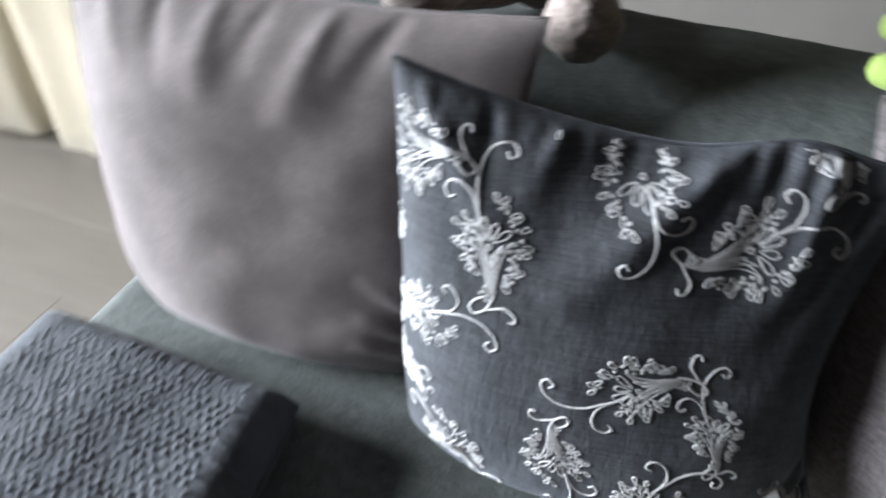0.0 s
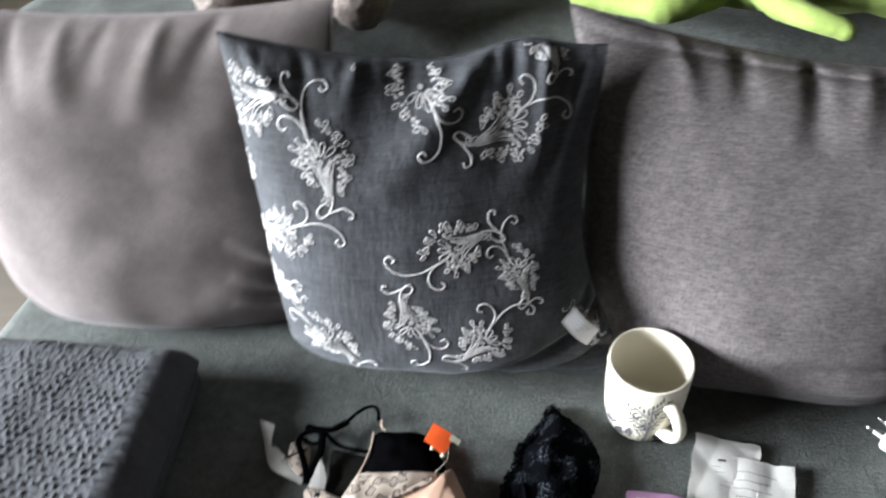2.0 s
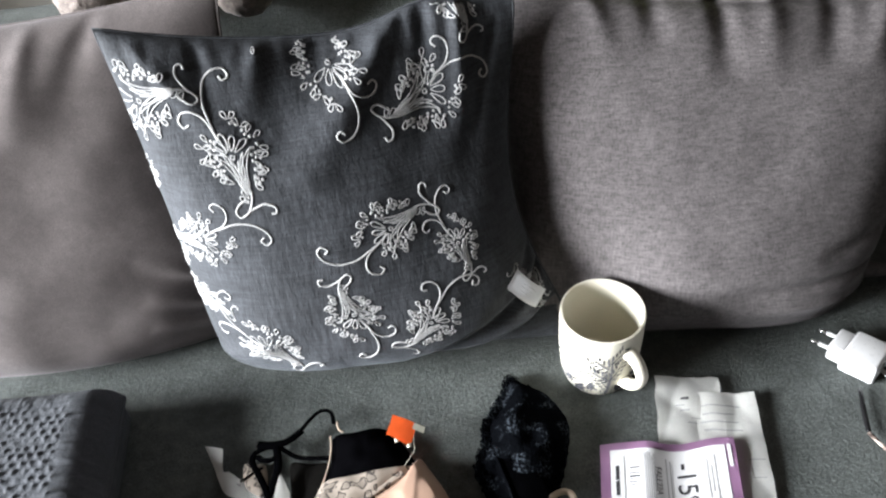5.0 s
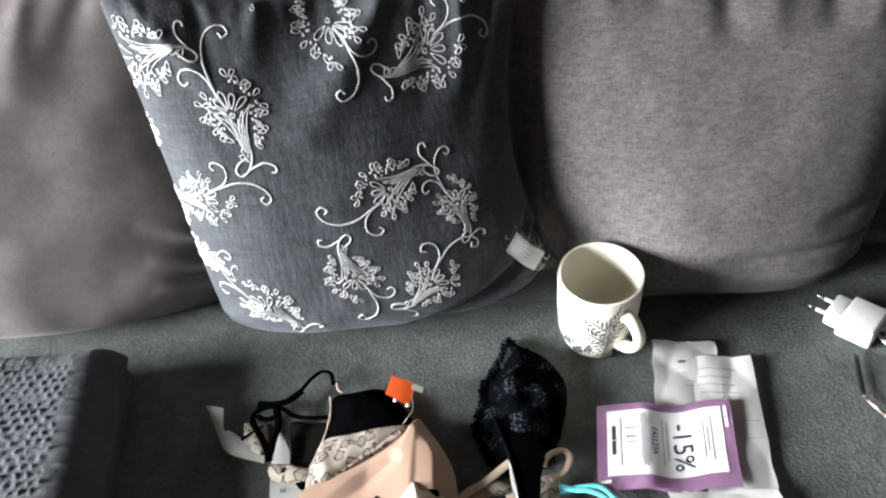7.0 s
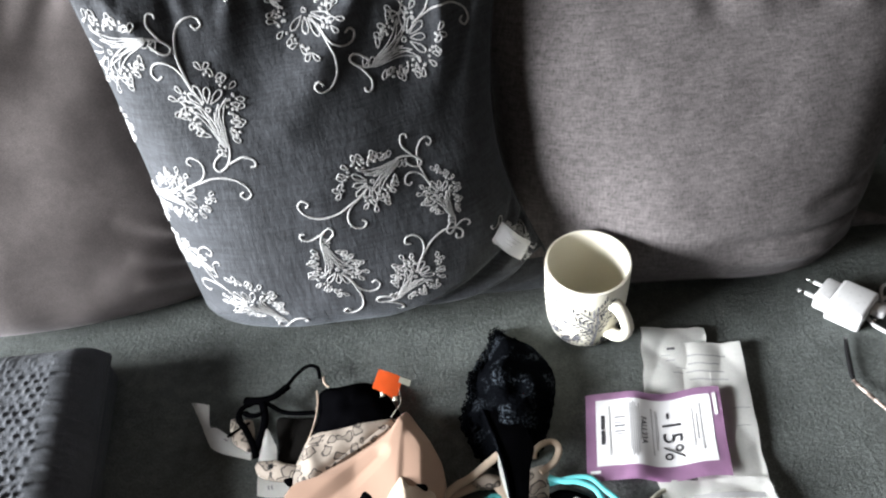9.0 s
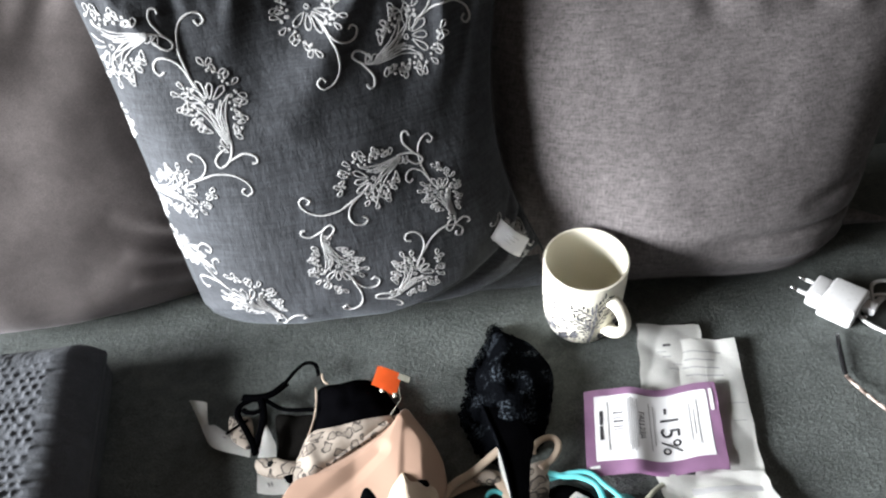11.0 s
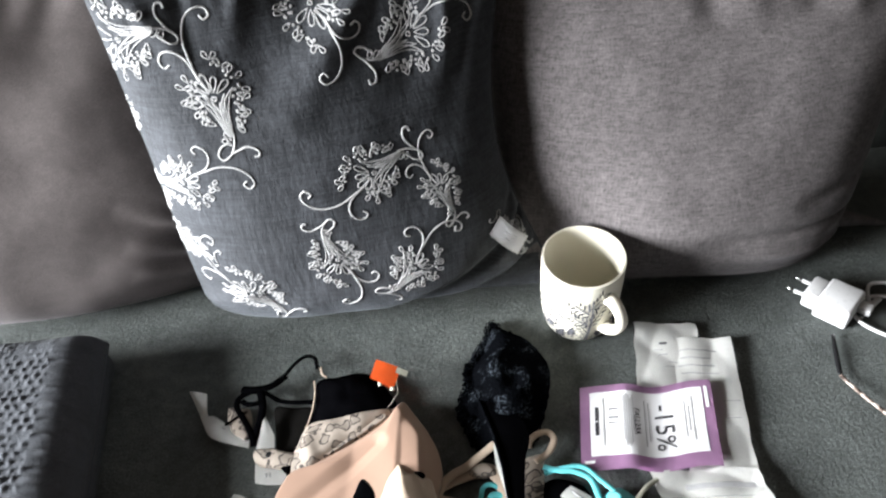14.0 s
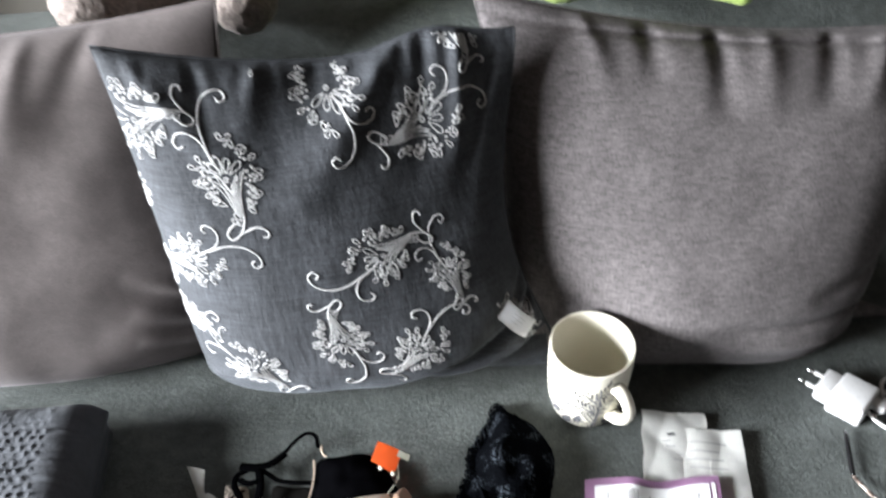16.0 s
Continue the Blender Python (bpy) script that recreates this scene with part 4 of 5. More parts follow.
# ---------------------------------------------------------------- charger, cable, spectacles
def charger():
    c = thing("phone_charger", "white two-pin phone charger lying on the seat", "charger", (0.285, 0.045, SEAT))
    ahead = Vector((-0.030, 0.034, 0)).normalized()
    m = Matrix.Translation((0.2865, 0.0435, SEAT + 0.0125)) @ Matrix(((ahead.x, -ahead.y, 0), (ahead.y, ahead.x, 0), (0, 0, 1))).to_4x4()
    bm = bmesh.new()
    block(bm, -0.024, 0.010, -0.0215, 0.0215, -0.0115, 0.0115, 0.0035, 3, 0, m)
    part("body", bm, PLASTIC, c)
    bm = bmesh.new()
    block(bm, 0.0085, 0.0245, -0.0165, 0.0165, -0.0095, 0.0095, 0.0035, 3, 0, m)
    part("nose", bm, PLASTIC, c)
    for y in (-0.0095, 0.0095):
        bm = bmesh.new()
        tube(bm, [m @ Vector((x, y, 0)) for x in (0.023, 0.034)], 0.0022, 10)
        pin = part("pin", bm, PLASTIC, c, "two-pin plug prong")
        bm = bmesh.new()
        tube(bm, [m @ Vector((x, y, 0)) for x in (0.034, 0.0415, 0.0425)], 0.002, 10, taper=lambda t: 1 if t < 0.9 else 0.6)
        part("pin_tip", bm, STEEL, pin, "metal prong tip")
    bm = bmesh.new()
    block(bm, -0.036, -0.0235, -0.016, -0.003, -0.004, 0.004, 0.0015, 2, 0, m)
    part("usb_plug", bm, PLASTIC, c, "white cable plug")
    k = thing("charging_cable", "white charging cable looping beside the charger", "cable", (0.33, 0.03, SEAT))
    z = SEAT + 0.004
    start = m @ Vector((-0.035, -0.0095, 0))
    bm = bmesh.new()
    tube(bm, spline([start, (0.336, 0.062, z + 0.004), (0.372, 0.062, z), (0.42, 0.05, z), (0.44, 0.03, z), (0.41, 0.022, z), (0.37, 0.036, z + 0.002), (0.335, 0.046, z + 0.004), (0.314, 0.040, z + 0.004), (0.303, 0.025, z + 0.002), (0.312, 0.008, z), (0.335, -0.012, z), (0.37, -0.03, z), (0.42, -0.05, z)], 120), 0.0019, 8)
    part("cord", bm, PLASTIC, k)
    bm = bmesh.new()
    tube(bm, [Vector((0.311, 0.026, z + 0.002)), Vector((0.325, 0.036, z + 0.002)), Vector((0.337, 0.044, z + 0.002))], 0.0034, 10, 0.7)
    part("connector", bm, PLASTIC, k, "white cable connector")
    bm = bmesh.new()
    tube(bm, [Vector((0.306, 0.021, z)), Vector((0.311, 0.026, z + 0.001))], 0.0024, 8, 0.45)
    part("connector_tip", bm, STEEL, k, "metal connector tip")


charger()


def spectacles():
    g = thing("spectacles", "tortoiseshell spectacles, one arm with a black tip stretched over the seat", "spectacles", (0.29, -0.09, SEAT))
    z = SEAT + 0.0045
    bm = bmesh.new()
    tube(bm, spline([(0.2725, 0.007, z), (0.265, -0.014, z), (0.2585, -0.034, z), (0.2565, -0.041, z)], 16), 0.0023, 10, 0.6, taper=lambda t: 0.8 + 0.4 * math.sin(t * 3.0))
    part("arm_tip", bm, JET, g, "black arm tip")
    bm = bmesh.new()
    tube(bm, spline([(0.2562, -0.042, z), (0.262, -0.064, z + 0.002), (0.274, -0.099, z + 0.006), (0.286, -0.135, z + 0.012)], 24), 0.0020, 10, 0.7)
    part("arm", bm, TORTOISE, g, "mottled tortoiseshell arm")
    bm = bmesh.new()
    tube(bm, spline([(0.418, -0.100, z), (0.416, -0.125, z + 0.002), (0.412, -0.165, z + 0.012)], 20), 0.0028, 10, 0.7)
    part("arm", bm, TORTOISE, g)
    for x in (0.318, 0.382):
        bm = bmesh.new()
        ring = [Vector((x + 0.027 * math.cos(a), -0.150, z + 0.018 + 0.020 * math.sin(a))) for a in (math.tau * i / 32 for i in range(33))]
        tube(bm, ring, 0.0022, 8, 1.0, (0, 1, 0))
        part("rim", bm, TORTOISE, g)
    bm = bmesh.new()
    tube(bm, spline([(0.343, -0.150, z + 0.022), (0.350, -0.151, z + 0.026), (0.357, -0.150, z + 0.022)], 10), 0.002, 8)
    part("bridge", bm, TORTOISE, g)


spectacles()


# ---------------------------------------------------------------- underwear laid out on the seat
S = SEAT + 0.002


def pleat(x, y, x0, y0, x1, y1, half, height):
    """A sharp folded ridge along a line, falling straight to both sides."""
    a, b = Vector((x1 - x0, y1 - y0)), Vector((x - x0, y - y0))
    t = max(0.0, min(1.0, a.dot(b) / a.length_squared))
    return height * max(0.0, 1 - (b - a * t).length / half)


def ribbon(bm, left, right, height, n=20, thick=0.0006):
    """A flat folded strip between two edges; height(t) lifts it over the seat along its length."""
    a, b = spline([(x, y, 0) for x, y in left], n), spline([(x, y, 0) for x, y in right], n)
    sheet(bm, lambda s, t: a[round(s * n)].lerp(b[round(s * n)], t) + Vector((0, 0, S + height(s) + 0.0012 * math.sin(t * 3.1))), n, 4)
    bmesh.ops.solidify(bm, geom=list(bm.faces), thickness=thick)


def care_label(parent, left, right, height, marks=()):
    bm = bmesh.new()
    ribbon(bm, left, right, height)
    lab = part("care_label", bm, LABEL, parent, "white satin care label")
    for x, y, dx, dy, z in marks:
        bm = bmesh.new()
        tube(bm, [Vector((x, y, S + z)), Vector((x + dx, y + dy, S + z))], 0.0007, 5, 0.3)
        part("print_mark", bm, INK_PALE, lab)


def leopard_bra():
    b = thing("bra", "black and leopard-print bra with a smooth peach moulded cup", "bra", (-0.19, -0.05, SEAT), "bras laid out on the seat")
    bm = bmesh.new()
    mound(bm, [(-0.236, 0.016), (-0.232, 0.026), (-0.214, 0.026), (-0.195, 0.029), (-0.178, 0.022), (-0.163, 0.000), (-0.155, -0.026), (-0.185, -0.040), (-0.220, -0.044), (-0.239, -0.038), (-0.235, -0.004)], S, 0.020, (0.006, -0.006), 2.8, 72, rough=0.003)
    part("black_lining", bm, BLACK, b, "black cup lining")
    bm = bmesh.new()
    strap(bm, [(-0.2352, 0.020, S + 0.010), (-0.2338, 0.002, S + 0.011), (-0.2365, -0.018, S + 0.010), (-0.2425, -0.036, S + 0.008)], 0.0017, 0.0008, 24)
    part("edging", bm, CREAM, b, "cream edging")
    bm = bmesh.new()
    strap(bm, [(-0.2292, 0.0357, S + 0.011), (-0.2282, 0.029, S + 0.012), (-0.2262, 0.0245, S + 0.012), (-0.2230, 0.0225, S + 0.011)], 0.0020, 0.0008, 16)
    part("strap_end", bm, CREAM, b, "cream strap end")
    bm = bmesh.new()
    mound(bm, [(-0.241, -0.029), (-0.218, -0.023), (-0.195, -0.020), (-0.172, -0.018), (-0.154, -0.022), (-0.158, -0.034), (-0.178, -0.050), (-0.209, -0.066), (-0.238, -0.081), (-0.254, -0.080), (-0.256, -0.068), (-0.249, -0.046)], S + 0.003, 0.014, (0.0, 0.0), 3.4, 84, 14, rough=0.0025,
          fold=lambda x, y: pleat(x, y, -0.244, -0.040, -0.232, -0.076, 0.010, 0.003))
    part("leopard_band", bm, LEOPARD, b, "leopard-print band")
    bm = bmesh.new()
    strap(bm, [(-0.166, -0.034, S + 0.0145), (-0.190, -0.049, S + 0.0155), (-0.222, -0.066, S + 0.0130), (-0.246, -0.077, S + 0.0100)], 0.0060, 0.0010, 30)
    part("band_hem", bm, LEOPARD, b, "stitched leopard-print hem")
    bm = bmesh.new()
    mound(bm, [(-0.150, -0.021), (-0.141, -0.036), (-0.129, -0.060), (-0.121, -0.088), (-0.125, -0.115), (-0.150, -0.140), (-0.200, -0.155), (-0.275, -0.155), (-0.265, -0.108), (-0.252, -0.082), (-0.236, -0.078), (-0.204, -0.064), (-0.174, -0.046), (-0.158, -0.030)], S + 0.004, 0.008, (0.012, 0.004), 3.0, 110, 28, 0.0025, 26, 0.010,
          fold=lambda x, y: pleat(x, y, -0.150, -0.022, -0.166, -0.15, 0.040, 0.009) + pleat(x, y, -0.137, -0.06, -0.142, -0.15, 0.016, 0.006) - pleat(x, y, -0.176, -0.070, -0.27, -0.14, 0.012, 0.004))
    part("peach_cup", bm, PEACH, b, "smooth peach moulded cup")
    bm = bmesh.new()
    strap(bm, [(-0.150, -0.022, S + 0.012), (-0.174, -0.046, S + 0.014), (-0.204, -0.064, S + 0.013), (-0.236, -0.078, S + 0.011), (-0.264, -0.106, S + 0.008)], 0.0032, 0.001, 36)
    part("cup_edge", bm, PEACH, b)
    bm = bmesh.new()
    mound(bm, [(-0.188, -0.098), (-0.172, -0.105), (-0.166, -0.124), (-0.172, -0.155), (-0.214, -0.155), (-0.198, -0.120)], S + 0.020, 0.005, rough=0.002)
    part("inner_lining", bm, BLACK, b, "black inner lining")
    bm = bmesh.new()
    mound(bm, [(-0.158, -0.092), (-0.149, -0.104), (-0.136, -0.105), (-0.129, -0.116), (-0.130, -0.155), (-0.190, -0.155), (-0.178, -0.122), (-0.169, -0.103)], S + 0.018, 0.010, (0.002, 0.006), 2.6, 72, 18, 0.003, 40,
          fold=lambda x, y: 0.6 * pleat(x, y, -0.156, -0.094, -0.150, -0.15, 0.020, 0.009))
    part("folded_wing", bm, CREAM, b, "folded cream wing")
    # the hollow's shade is a black patch laid on the wing
    bm = bmesh.new()
    mound(bm, [(-0.148, -0.104), (-0.140, -0.1035), (-0.135, -0.109), (-0.139, -0.113), (-0.147, -0.110)], S + 0.026, 0.003, rough=0.001)
    part("wing_hollow_shade", bm, BLACK, b, "black patch for the shade in the folded wing's hollow")
    # added flat dark panel: stands in for shade among the straps
    bm = bmesh.new()
    mound(bm, [(-0.274, 0.000), (-0.255, -0.003), (-0.238, -0.006), (-0.240, -0.030), (-0.250, -0.054), (-0.268, -0.050), (-0.271, -0.030)], S, 0.001, (0, 0), 4.0, rough=0.001)
    part("strap_shade_patch", bm, STRAP_SHADE, b, "thin dark patch for the shade between the straps")
    for pts, w in (([(-0.2328, 0.0354, 0.010), (-0.2356, 0.0470, 0.013), (-0.2451, 0.0496, 0.014), (-0.2564, 0.0406, 0.013), (-0.2695, 0.0246, 0.011), (-0.2825, 0.0149, 0.012)], 0.0040),
                   ([(-0.2640, 0.0310, 0.010), (-0.2760, 0.0180, 0.013), (-0.2900, 0.0150, 0.014), (-0.3050, 0.0190, 0.012)], 0.0085),
                   ([(-0.2360, -0.0040, 0.009), (-0.2546, -0.0019, 0.009), (-0.2684, 0.0016, 0.010), (-0.2827, 0.0108, 0.013), (-0.3000, 0.0150, 0.012)], 0.0050),
                   ([(-0.2950, 0.0150, 0.012), (-0.3065, 0.0100, 0.011), (-0.3085, 0.0000, 0.010), (-0.3006, -0.0144, 0.010), (-0.2924, -0.0316, 0.009), (-0.2891, -0.0436, 0.006)], 0.0062),
                   ([(-0.2863, 0.0120, 0.014), (-0.2826, -0.0064, 0.014), (-0.2846, -0.0224, 0.011), (-0.2900, -0.0360, 0.007)], 0.0075),
                   ([(-0.3040, 0.0060, 0.010), (-0.2980, -0.0010, 0.014), (-0.2900, -0.0030, 0.015), (-0.2820, 0.0020, 0.014)], 0.0060)):
        bm = bmesh.new()
        strap(bm, [(x, y, S + z) for x, y, z in pts], w, 0.0014, 50)
        part("strap", bm, BLACK, b, "black elastic strap")
    bm = bmesh.new()
    mound(bm, [(-0.319, 0.004), (-0.308, 0.003), (-0.298, 0.001), (-0.294, -0.018), (-0.294, -0.039), (-0.304, -0.034), (-0.314, -0.024)], S + 0.001, 0.005, (0, 0), 4.0, rough=0.002)
    part("fastener", bm, LEOPARD, b, "leopard-print fastener")
    bm = bmesh.new()
    strap(bm, [(-0.318, -0.018, S + 0.008), (-0.306, -0.010, S + 0.009), (-0.298, -0.006, S + 0.009)], 0.0022, 0.0012, 12)
    part("fastener_edge", bm, BLACK, b)
    bm = bmesh.new()
    mound(bm, [(-0.289, -0.048), (-0.274, -0.047), (-0.262, -0.053), (-0.247, -0.058), (-0.238, -0.064), (-0.248, -0.074), (-0.266, -0.070), (-0.285, -0.062)], S + 0.003, 0.006, (0, 0), 3.0, rough=0.002)
    part("wing_end", bm, LEOPARD, b, "leopard-print wing end")
    care_label(b, [(-0.3385, 0.018), (-0.3372, -0.001), (-0.3310, -0.003), (-0.3133, -0.018), (-0.2940, -0.033)], [(-0.3565, 0.0235), (-0.3470, 0.004), (-0.3400, -0.012), (-0.3286, -0.0290), (-0.2944, -0.0440)],
               lambda t: 0.004 + 0.009 * max(0.0, 1 - t / 0.3), ((-0.322, -0.018, 0.004, -0.003, 0.0062),))
    care_label(b, [(-0.2799, -0.0159), (-0.2735, -0.0300), (-0.2702, -0.0380), (-0.2700, -0.0520)], [(-0.2830, -0.0180), (-0.2835, -0.0300), (-0.2850, -0.0400), (-0.2870, -0.0470)],
               lambda t: 0.012 - 0.006 * t)
    care_label(b, [(-0.2872, -0.0593), (-0.2780, -0.0640), (-0.2690, -0.0680), (-0.2560, -0.0700)], [(-0.2858, -0.0800), (-0.2780, -0.0830), (-0.2700, -0.0850), (-0.2585, -0.0860)],
               lambda t: 0.002 + 0.002 * t, ((-0.276, -0.073, 0.001, -0.004, 0.0046), (-0.273, -0.073, 0.001, -0.004, 0.0046)))
    care_label(b, [(-0.3032, -0.0881), (-0.2960, -0.0910), (-0.2860, -0.0980)], [(-0.3080, -0.1000), (-0.2990, -0.1060), (-0.2900, -0.1120)], lambda t: 0.002)
    bm = bmesh.new()
    bmesh.ops.create_uvsphere(bm, u_segments=14, v_segments=8, radius=0.0034, matrix=Matrix.Translation((-0.2735, -0.0575, S + 0.0095)) @ Matrix.Diagonal((1, 1, 0.35, 1)))
    part("snap_button", bm, JET, b, "small dark snap")
    bm = bmesh.new()
    mound(bm, [(-0.262, -0.071), (-0.252, -0.070), (-0.256, -0.078)], S + 0.006, 0.002, rough=0.0)
    part("dark_fold", bm, BLACK, b, "dark folded edge")


leopard_bra()


def price_tag():
    t = thing("price_tag", "bright orange cardboard price tag with a pale plastic clip", "price tag", (-0.165, 0.0, SEAT + 0.03))
    o, e1, e2 = Vector((-0.1725, 0.0225, S + 0.028)), Vector((0.0225, -0.0145, 0.0)), Vector((-0.0065, -0.0225, 0.001))
    bm = bmesh.new()
    sheet(bm, lambda a, b: o + e1 * a + e2 * b * (1 + 0.14 * a) + Vector((0, 0, 0.0012 * math.sin(a * 3))), 10, 8)
    bmesh.ops.solidify(bm, geom=list(bm.faces), thickness=0.0009)
    part("card", bm, ORANGE, t)
    bm = bmesh.new()
    p = o + e1 + Vector((0, 0, 0.001))
    q = e1.normalized()
    sheet(bm, lambda a, b: p + q * (0.012 * a - 0.003) + e2 * (0.02 + 0.30 * b), 4, 2)
    bmesh.ops.solidify(bm, geom=list(bm.faces), thickness=0.0008)
    part("clip", bm, CLEAR, t, "pale plastic clip")
    for k in (0.45, 0.95):
        bm = bmesh.new()
        block(bm, -0.002, 0.002, -0.002, 0.002, -0.0006, 0.0006, 0, 1, 0, Matrix.Translation(o + e1 * k + e2 * 1.08))
        part("tag_end", bm, CLEAR, t)
    bm = bmesh.new()
    tube(bm, [o + e1 + e2 * 0.6, o + e1 * 1.2 + e2 * 1.2, o + e1 * 1.0 + e2 * 2.0], 0.0003, 5)
    part("thread", bm, CLEAR, t, "clear plastic thread")


price_tag()


def lace_bra():
    b = thing("bra", "black lace bra, cup and crumpled wing, lying on the seat", "bra", (-0.06, -0.03, SEAT), "bras laid out on the seat")
    bm = bmesh.new()
    mound(bm, [(-0.056, 0.072), (-0.040, 0.062), (-0.022, 0.045), (-0.0095, 0.022), (-0.008, -0.002), (-0.015, -0.026), (-0.026, -0.054), (-0.040, -0.076), (-0.074, -0.084), (-0.092, -0.070), (-0.097, -0.048), (-0.098, -0.026), (-0.089, -0.006), (-0.085, 0.018), (-0.071, 0.038)], S, 0.026, (0.012, -0.010), 2.6, 130, 24, 0.008, 45, ragged=0.07,
          fold=lambda x, y: pleat(x, y, -0.080, -0.028, -0.040, 0.030, 0.020, 0.006) - pleat(x, y, -0.092, -0.062, -0.074, -0.020, 0.018, 0.010))
    part("lace_cup", bm, LACE, b, "black lace cup")
    rnd = random.Random(8)
    bm = bmesh.new()
    edge = spline([(-0.055, 0.070, 0), (-0.070, 0.038, 0), (-0.084, 0.018, 0), (-0.088, -0.006, 0), (-0.097, -0.026, 0), (-0.096, -0.046, 0)], 70)
    for k, p in enumerate(edge):
        wave = 0.0025 * abs(math.sin(k * 0.42))
        for _ in range(6):
            q = p + Vector((rnd.uniform(-0.002, 0.009) - wave, rnd.uniform(-0.003, 0.003), S + rnd.uniform(0.003, 0.011)))
            a = rnd.uniform(0, math.tau)
            tube(bm, spline([q + Vector((0.0019 * math.cos(a + i), 0.0019 * math.sin(a + i), 0.0008 * math.sin(2 * a + 3 * i))) for i in range(5)], 7), 0.0007, 4)
    tagged(part("lace_trim", bm, LACE, b, "scalloped black lace trim"), kind="stuff")
    bm = bmesh.new()
    ribbon(bm, [(-0.0815, -0.036), (-0.0740, -0.066), (-0.0695, -0.097), (-0.0680, -0.134), (-0.068, -0.160)], [(-0.0500, -0.050), (-0.0420, -0.078), (-0.0490, -0.100), (-0.0560, -0.136), (-0.058, -0.160)], lambda t: 0.024 - 0.012 * t, 30, 0.003)
    part("wing", bm, BLACK, b, "black elastic wing")
    bm = bmesh.new()
    strap(bm, [(-0.0815, -0.035, S + 0.025), (-0.0745, -0.066, S + 0.022), (-0.0700, -0.097, S + 0.020), (-0.0685, -0.134, S + 0.016), (-0.0685, -0.160, S + 0.012)], 0.0032, 0.0014, 40)
    part("wing_edge", bm, LACE, b)
    bm = bmesh.new()
    ribbon(bm, [(-0.0735, -0.077), (-0.0745, -0.097), (-0.0705, -0.126), (-0.070, -0.160)], [(-0.0690, -0.079), (-0.0680, -0.098), (-0.0655, -0.126), (-0.065, -0.160)], lambda t: 0.013, 20, 0.001)
    part("white_edging", bm, LABEL, b, "white satin edging")


lace_bra()


def cream_bra():
    b = thing("bra", "cream bra wing with leopard print and looped straps", "bra", (-0.06, -0.11, SEAT), "bras laid out on the seat")
    for pts, w in (([(-0.138, -0.150, 0.004), (-0.1251, -0.1125, 0.006), (-0.1130, -0.0999, 0.008), (-0.0979, -0.0930, 0.009), (-0.0722, -0.0765, 0.012)], 0.0080),
                   ([(-0.150, -0.130, 0.003), (-0.1310, -0.1120, 0.004), (-0.1168, -0.1040, 0.004), (-0.0961, -0.0985, 0.005), (-0.0820, -0.0965, 0.005), (-0.0735, -0.1060, 0.005), (-0.0690, -0.1260, 0.005), (-0.068, -0.155, 0.004)], 0.0120),
                   ([(-0.125, -0.118, 0.003), (-0.110, -0.124, 0.003), (-0.098, -0.135, 0.003)], 0.0070),
                   ([(-0.0440, -0.0830, 0.009), (-0.0415, -0.0772, 0.011), (-0.0331, -0.0717, 0.012), (-0.0240, -0.0715, 0.012), (-0.0205, -0.0790, 0.011), (-0.0273, -0.0901, 0.010), (-0.0400, -0.0975, 0.009)], 0.0062)):
        bm = bmesh.new()
        strap(bm, [(x, y, S + z) for x, y, z in pts], w, 0.0012, 44)
        part("strap", bm, CREAM, b, "cream elastic strap")
    bm = bmesh.new()
    ribbon(bm, [(-0.0490, -0.0920), (-0.0515, -0.1072), (-0.0545, -0.1300), (-0.058, -0.160)], [(-0.0320, -0.0890), (-0.0330, -0.1010), (-0.0399, -0.1320), (-0.046, -0.160)], lambda t: 0.007, 24, 0.0016)
    part("print_wing", bm, LEOPARD, b, "leopard-print wing")
    bm = bmesh.new()
    mound(bm, [(-0.100, -0.092), (-0.086, -0.089), (-0.076, -0.094), (-0.074, -0.104), (-0.086, -0.104), (-0.098, -0.102)], S + 0.003, 0.004, (0, 0), 3.0, rough=0.001)
    part("print_patch", bm, LEOPARD, b, "leopard-print patch")


cream_bra()


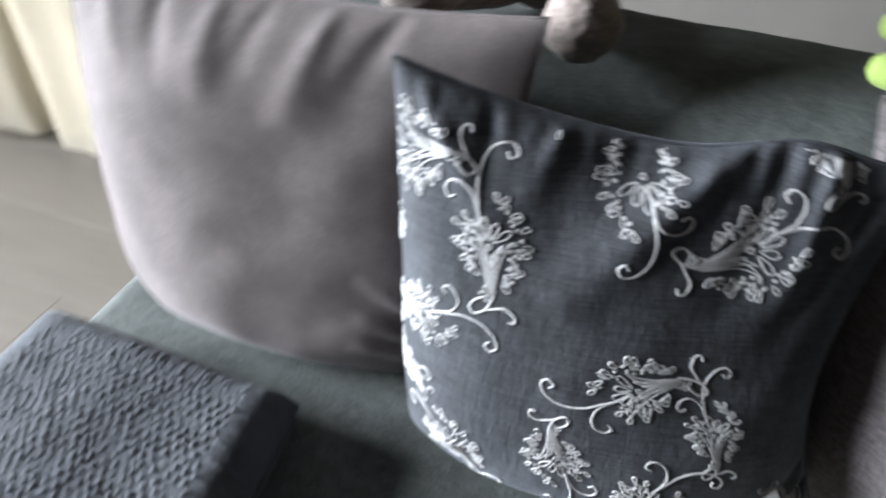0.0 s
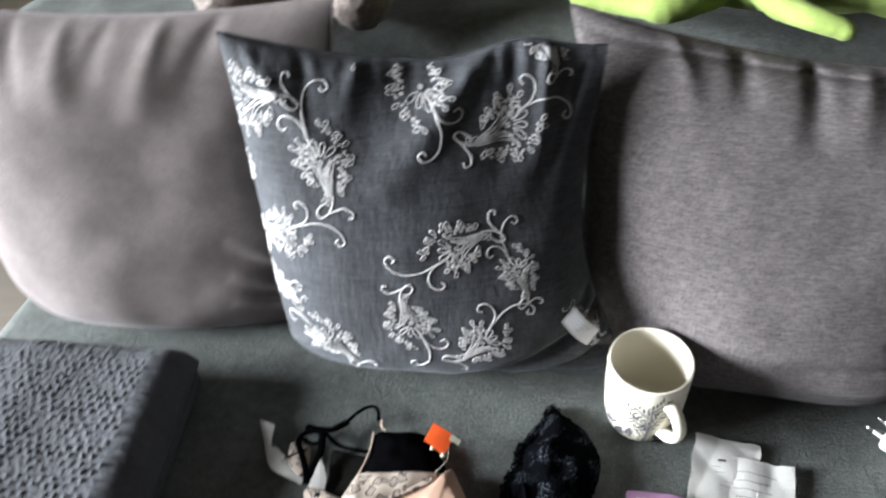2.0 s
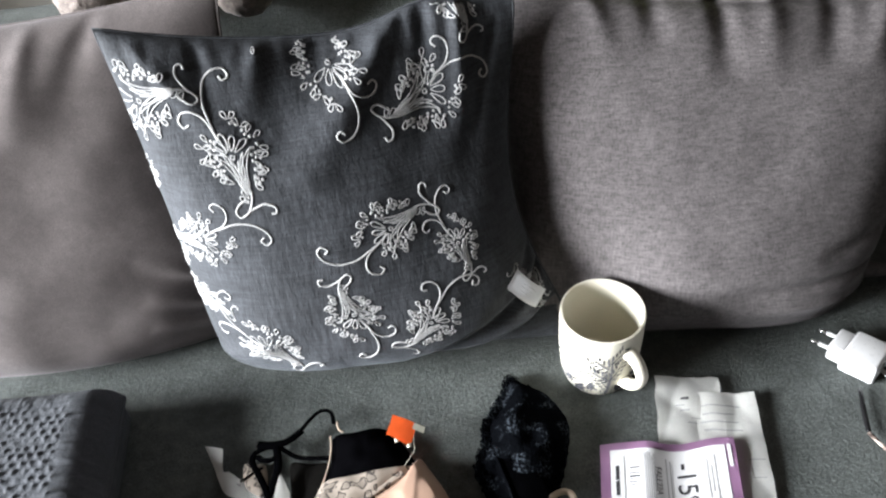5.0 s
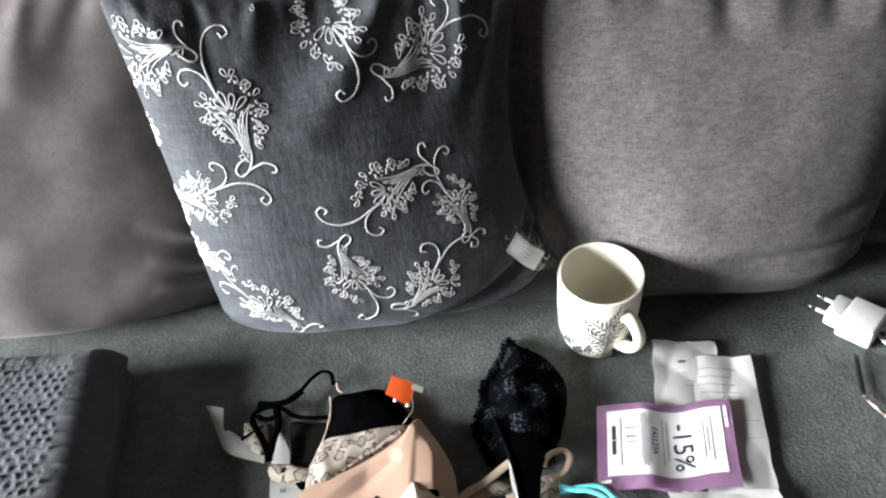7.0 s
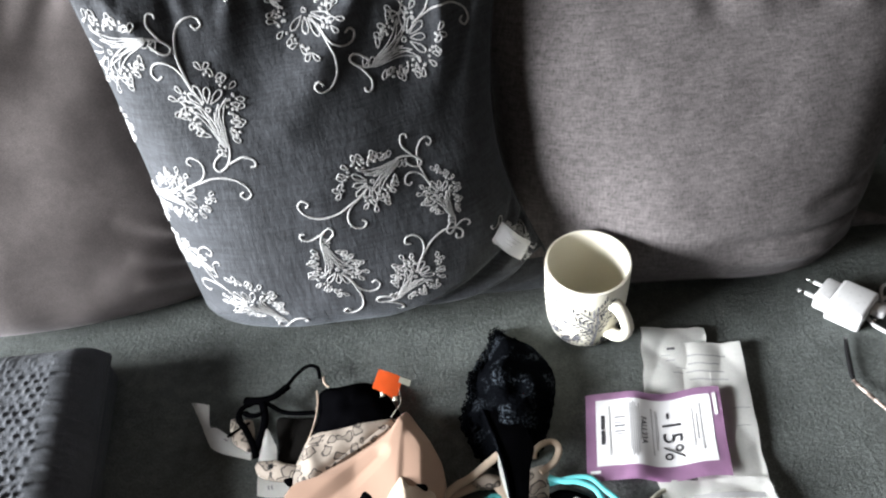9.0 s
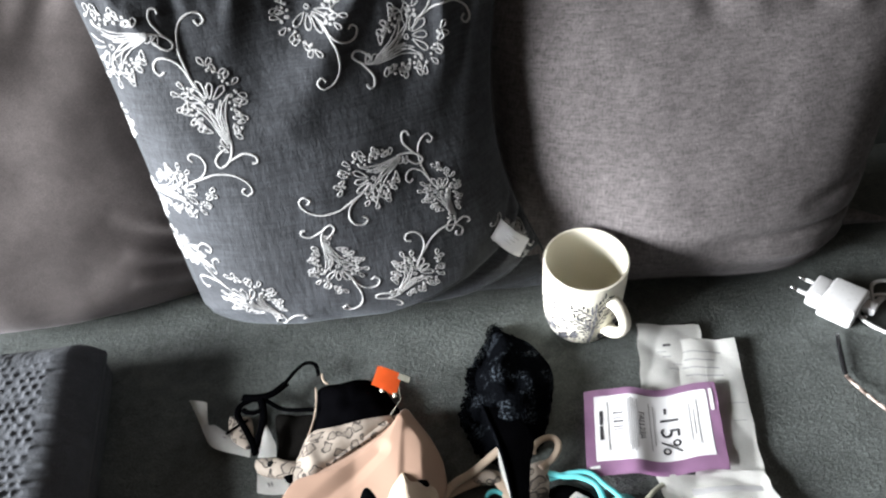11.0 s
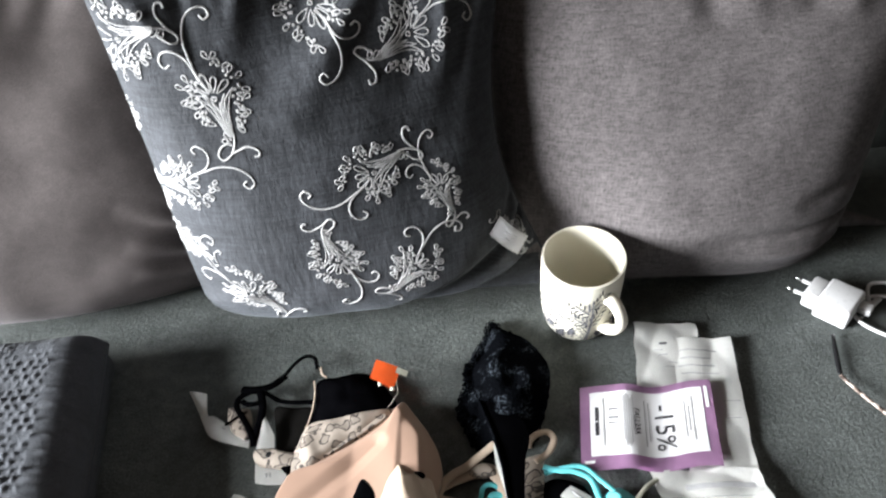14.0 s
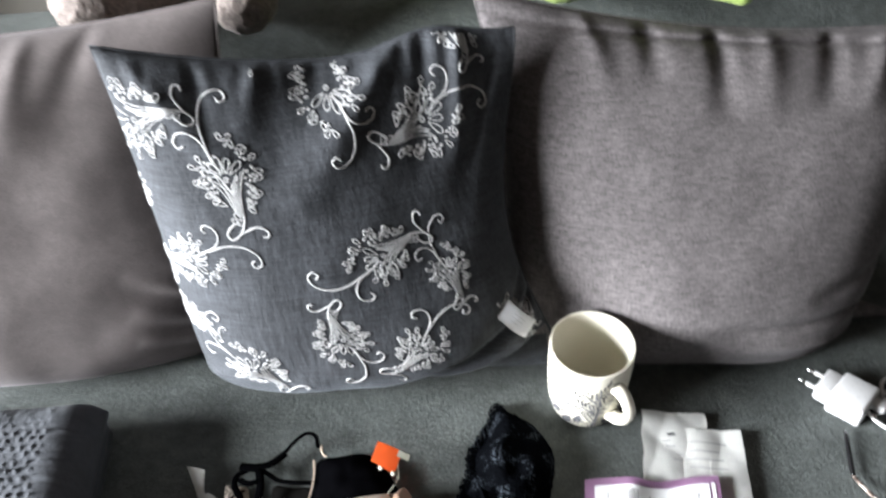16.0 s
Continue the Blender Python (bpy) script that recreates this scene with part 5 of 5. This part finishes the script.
def turquoise_bra():
    b = thing("bra", "turquoise satin bra with thin straps and a white label", "bra", (0.01, -0.13, SEAT), "bras laid out on the seat")
    for pts, w in (([(-0.0340, -0.1020, 0.007), (-0.0222, -0.1085, 0.009), (-0.0102, -0.1115, 0.010), (0.0021, -0.1205, 0.010), (0.0057, -0.1363, 0.008), (0.008, -0.160, 0.006)], 0.0055),
                   ([(-0.0345, -0.1075, 0.006), (-0.0163, -0.1066, 0.009), (-0.0005, -0.1090, 0.010), (0.0091, -0.1215, 0.010), (0.0186, -0.1342, 0.010), (0.034, -0.160, 0.006)], 0.0050),
                   ([(-0.096, -0.140, 0.003), (-0.0905, -0.1214, 0.004), (-0.0877, -0.1138, 0.005), (-0.0802, -0.1115, 0.005), (-0.0724, -0.1199, 0.004), (-0.066, -0.145, 0.003)], 0.0045),
                   ([(-0.092, -0.146, 0.003), (-0.084, -0.126, 0.005), (-0.076, -0.122, 0.005), (-0.068, -0.128, 0.004)], 0.0070)):
        bm = bmesh.new()
        strap(bm, [(x, y, S + z) for x, y, z in pts], w, 0.0014, 40)
        part("strap", bm, TURQUOISE, b, "turquoise satin strap")
    bm = bmesh.new()
    mound(bm, [(0.010, -0.134), (0.022, -0.128), (0.034, -0.135), (0.046, -0.160), (0.020, -0.170), (0.000, -0.160)], S, 0.014, rough=0.005, scale=120)
    part("cup", bm, TURQUOISE, b, "gathered turquoise satin cup")
    bm = bmesh.new()
    mound(bm, [(-0.030, -0.112), (-0.012, -0.116), (0.000, -0.128), (0.002, -0.160), (-0.040, -0.165), (-0.044, -0.125)], S, 0.006, rough=0.002)
    part("dark_lining", bm, BLACK, b, "black lining")
    care_label(b, [(-0.0150, -0.1240), (-0.0080, -0.1300), (0.0000, -0.1370)], [(-0.0260, -0.1320), (-0.0200, -0.1400), (-0.0120, -0.1480)], lambda t: 0.009, ((-0.016, -0.130, 0.008, -0.008, 0.0112),))
    bm = bmesh.new()
    strap(bm, [(0.030, -0.150, S + 0.012), (0.044, -0.136, S + 0.010), (0.056, -0.127, S + 0.006), (0.066, -0.122, S + 0.005)], 0.004, 0.0006, 30)
    part("hanger_tape", bm, CLEAR, b, "clear hanger tape")


turquoise_bra()


# ---------------------------------------------------------------- floor planks
def planks():
    x0, x1, y0, y1 = ROOM
    bm = bmesh.new()
    block(bm, 0, 1.281, 0.0001, 0.1899, -0.008, 0.0, 0.0002, 1)
    first = part("plank", bm, WOOD, FLOOR, "", False)
    mesh, n = first.data, 0
    y = y0
    row = 0
    while y < y1 - 0.05:
        x = x0 - (row * 0.47) % 1.28
        while x < x1:
            ob = first if n == 0 else new("plank", mesh)
            ob.parent = FLOOR
            low, high = max(x, x0), min(x + 1.2815, x1)
            ob.location, ob.scale = (low, y, 0), ((high - low) / 1.2815, 1, 1)
            n += 1
            x += 1.2815
        y += 0.19
        row += 1


planks()
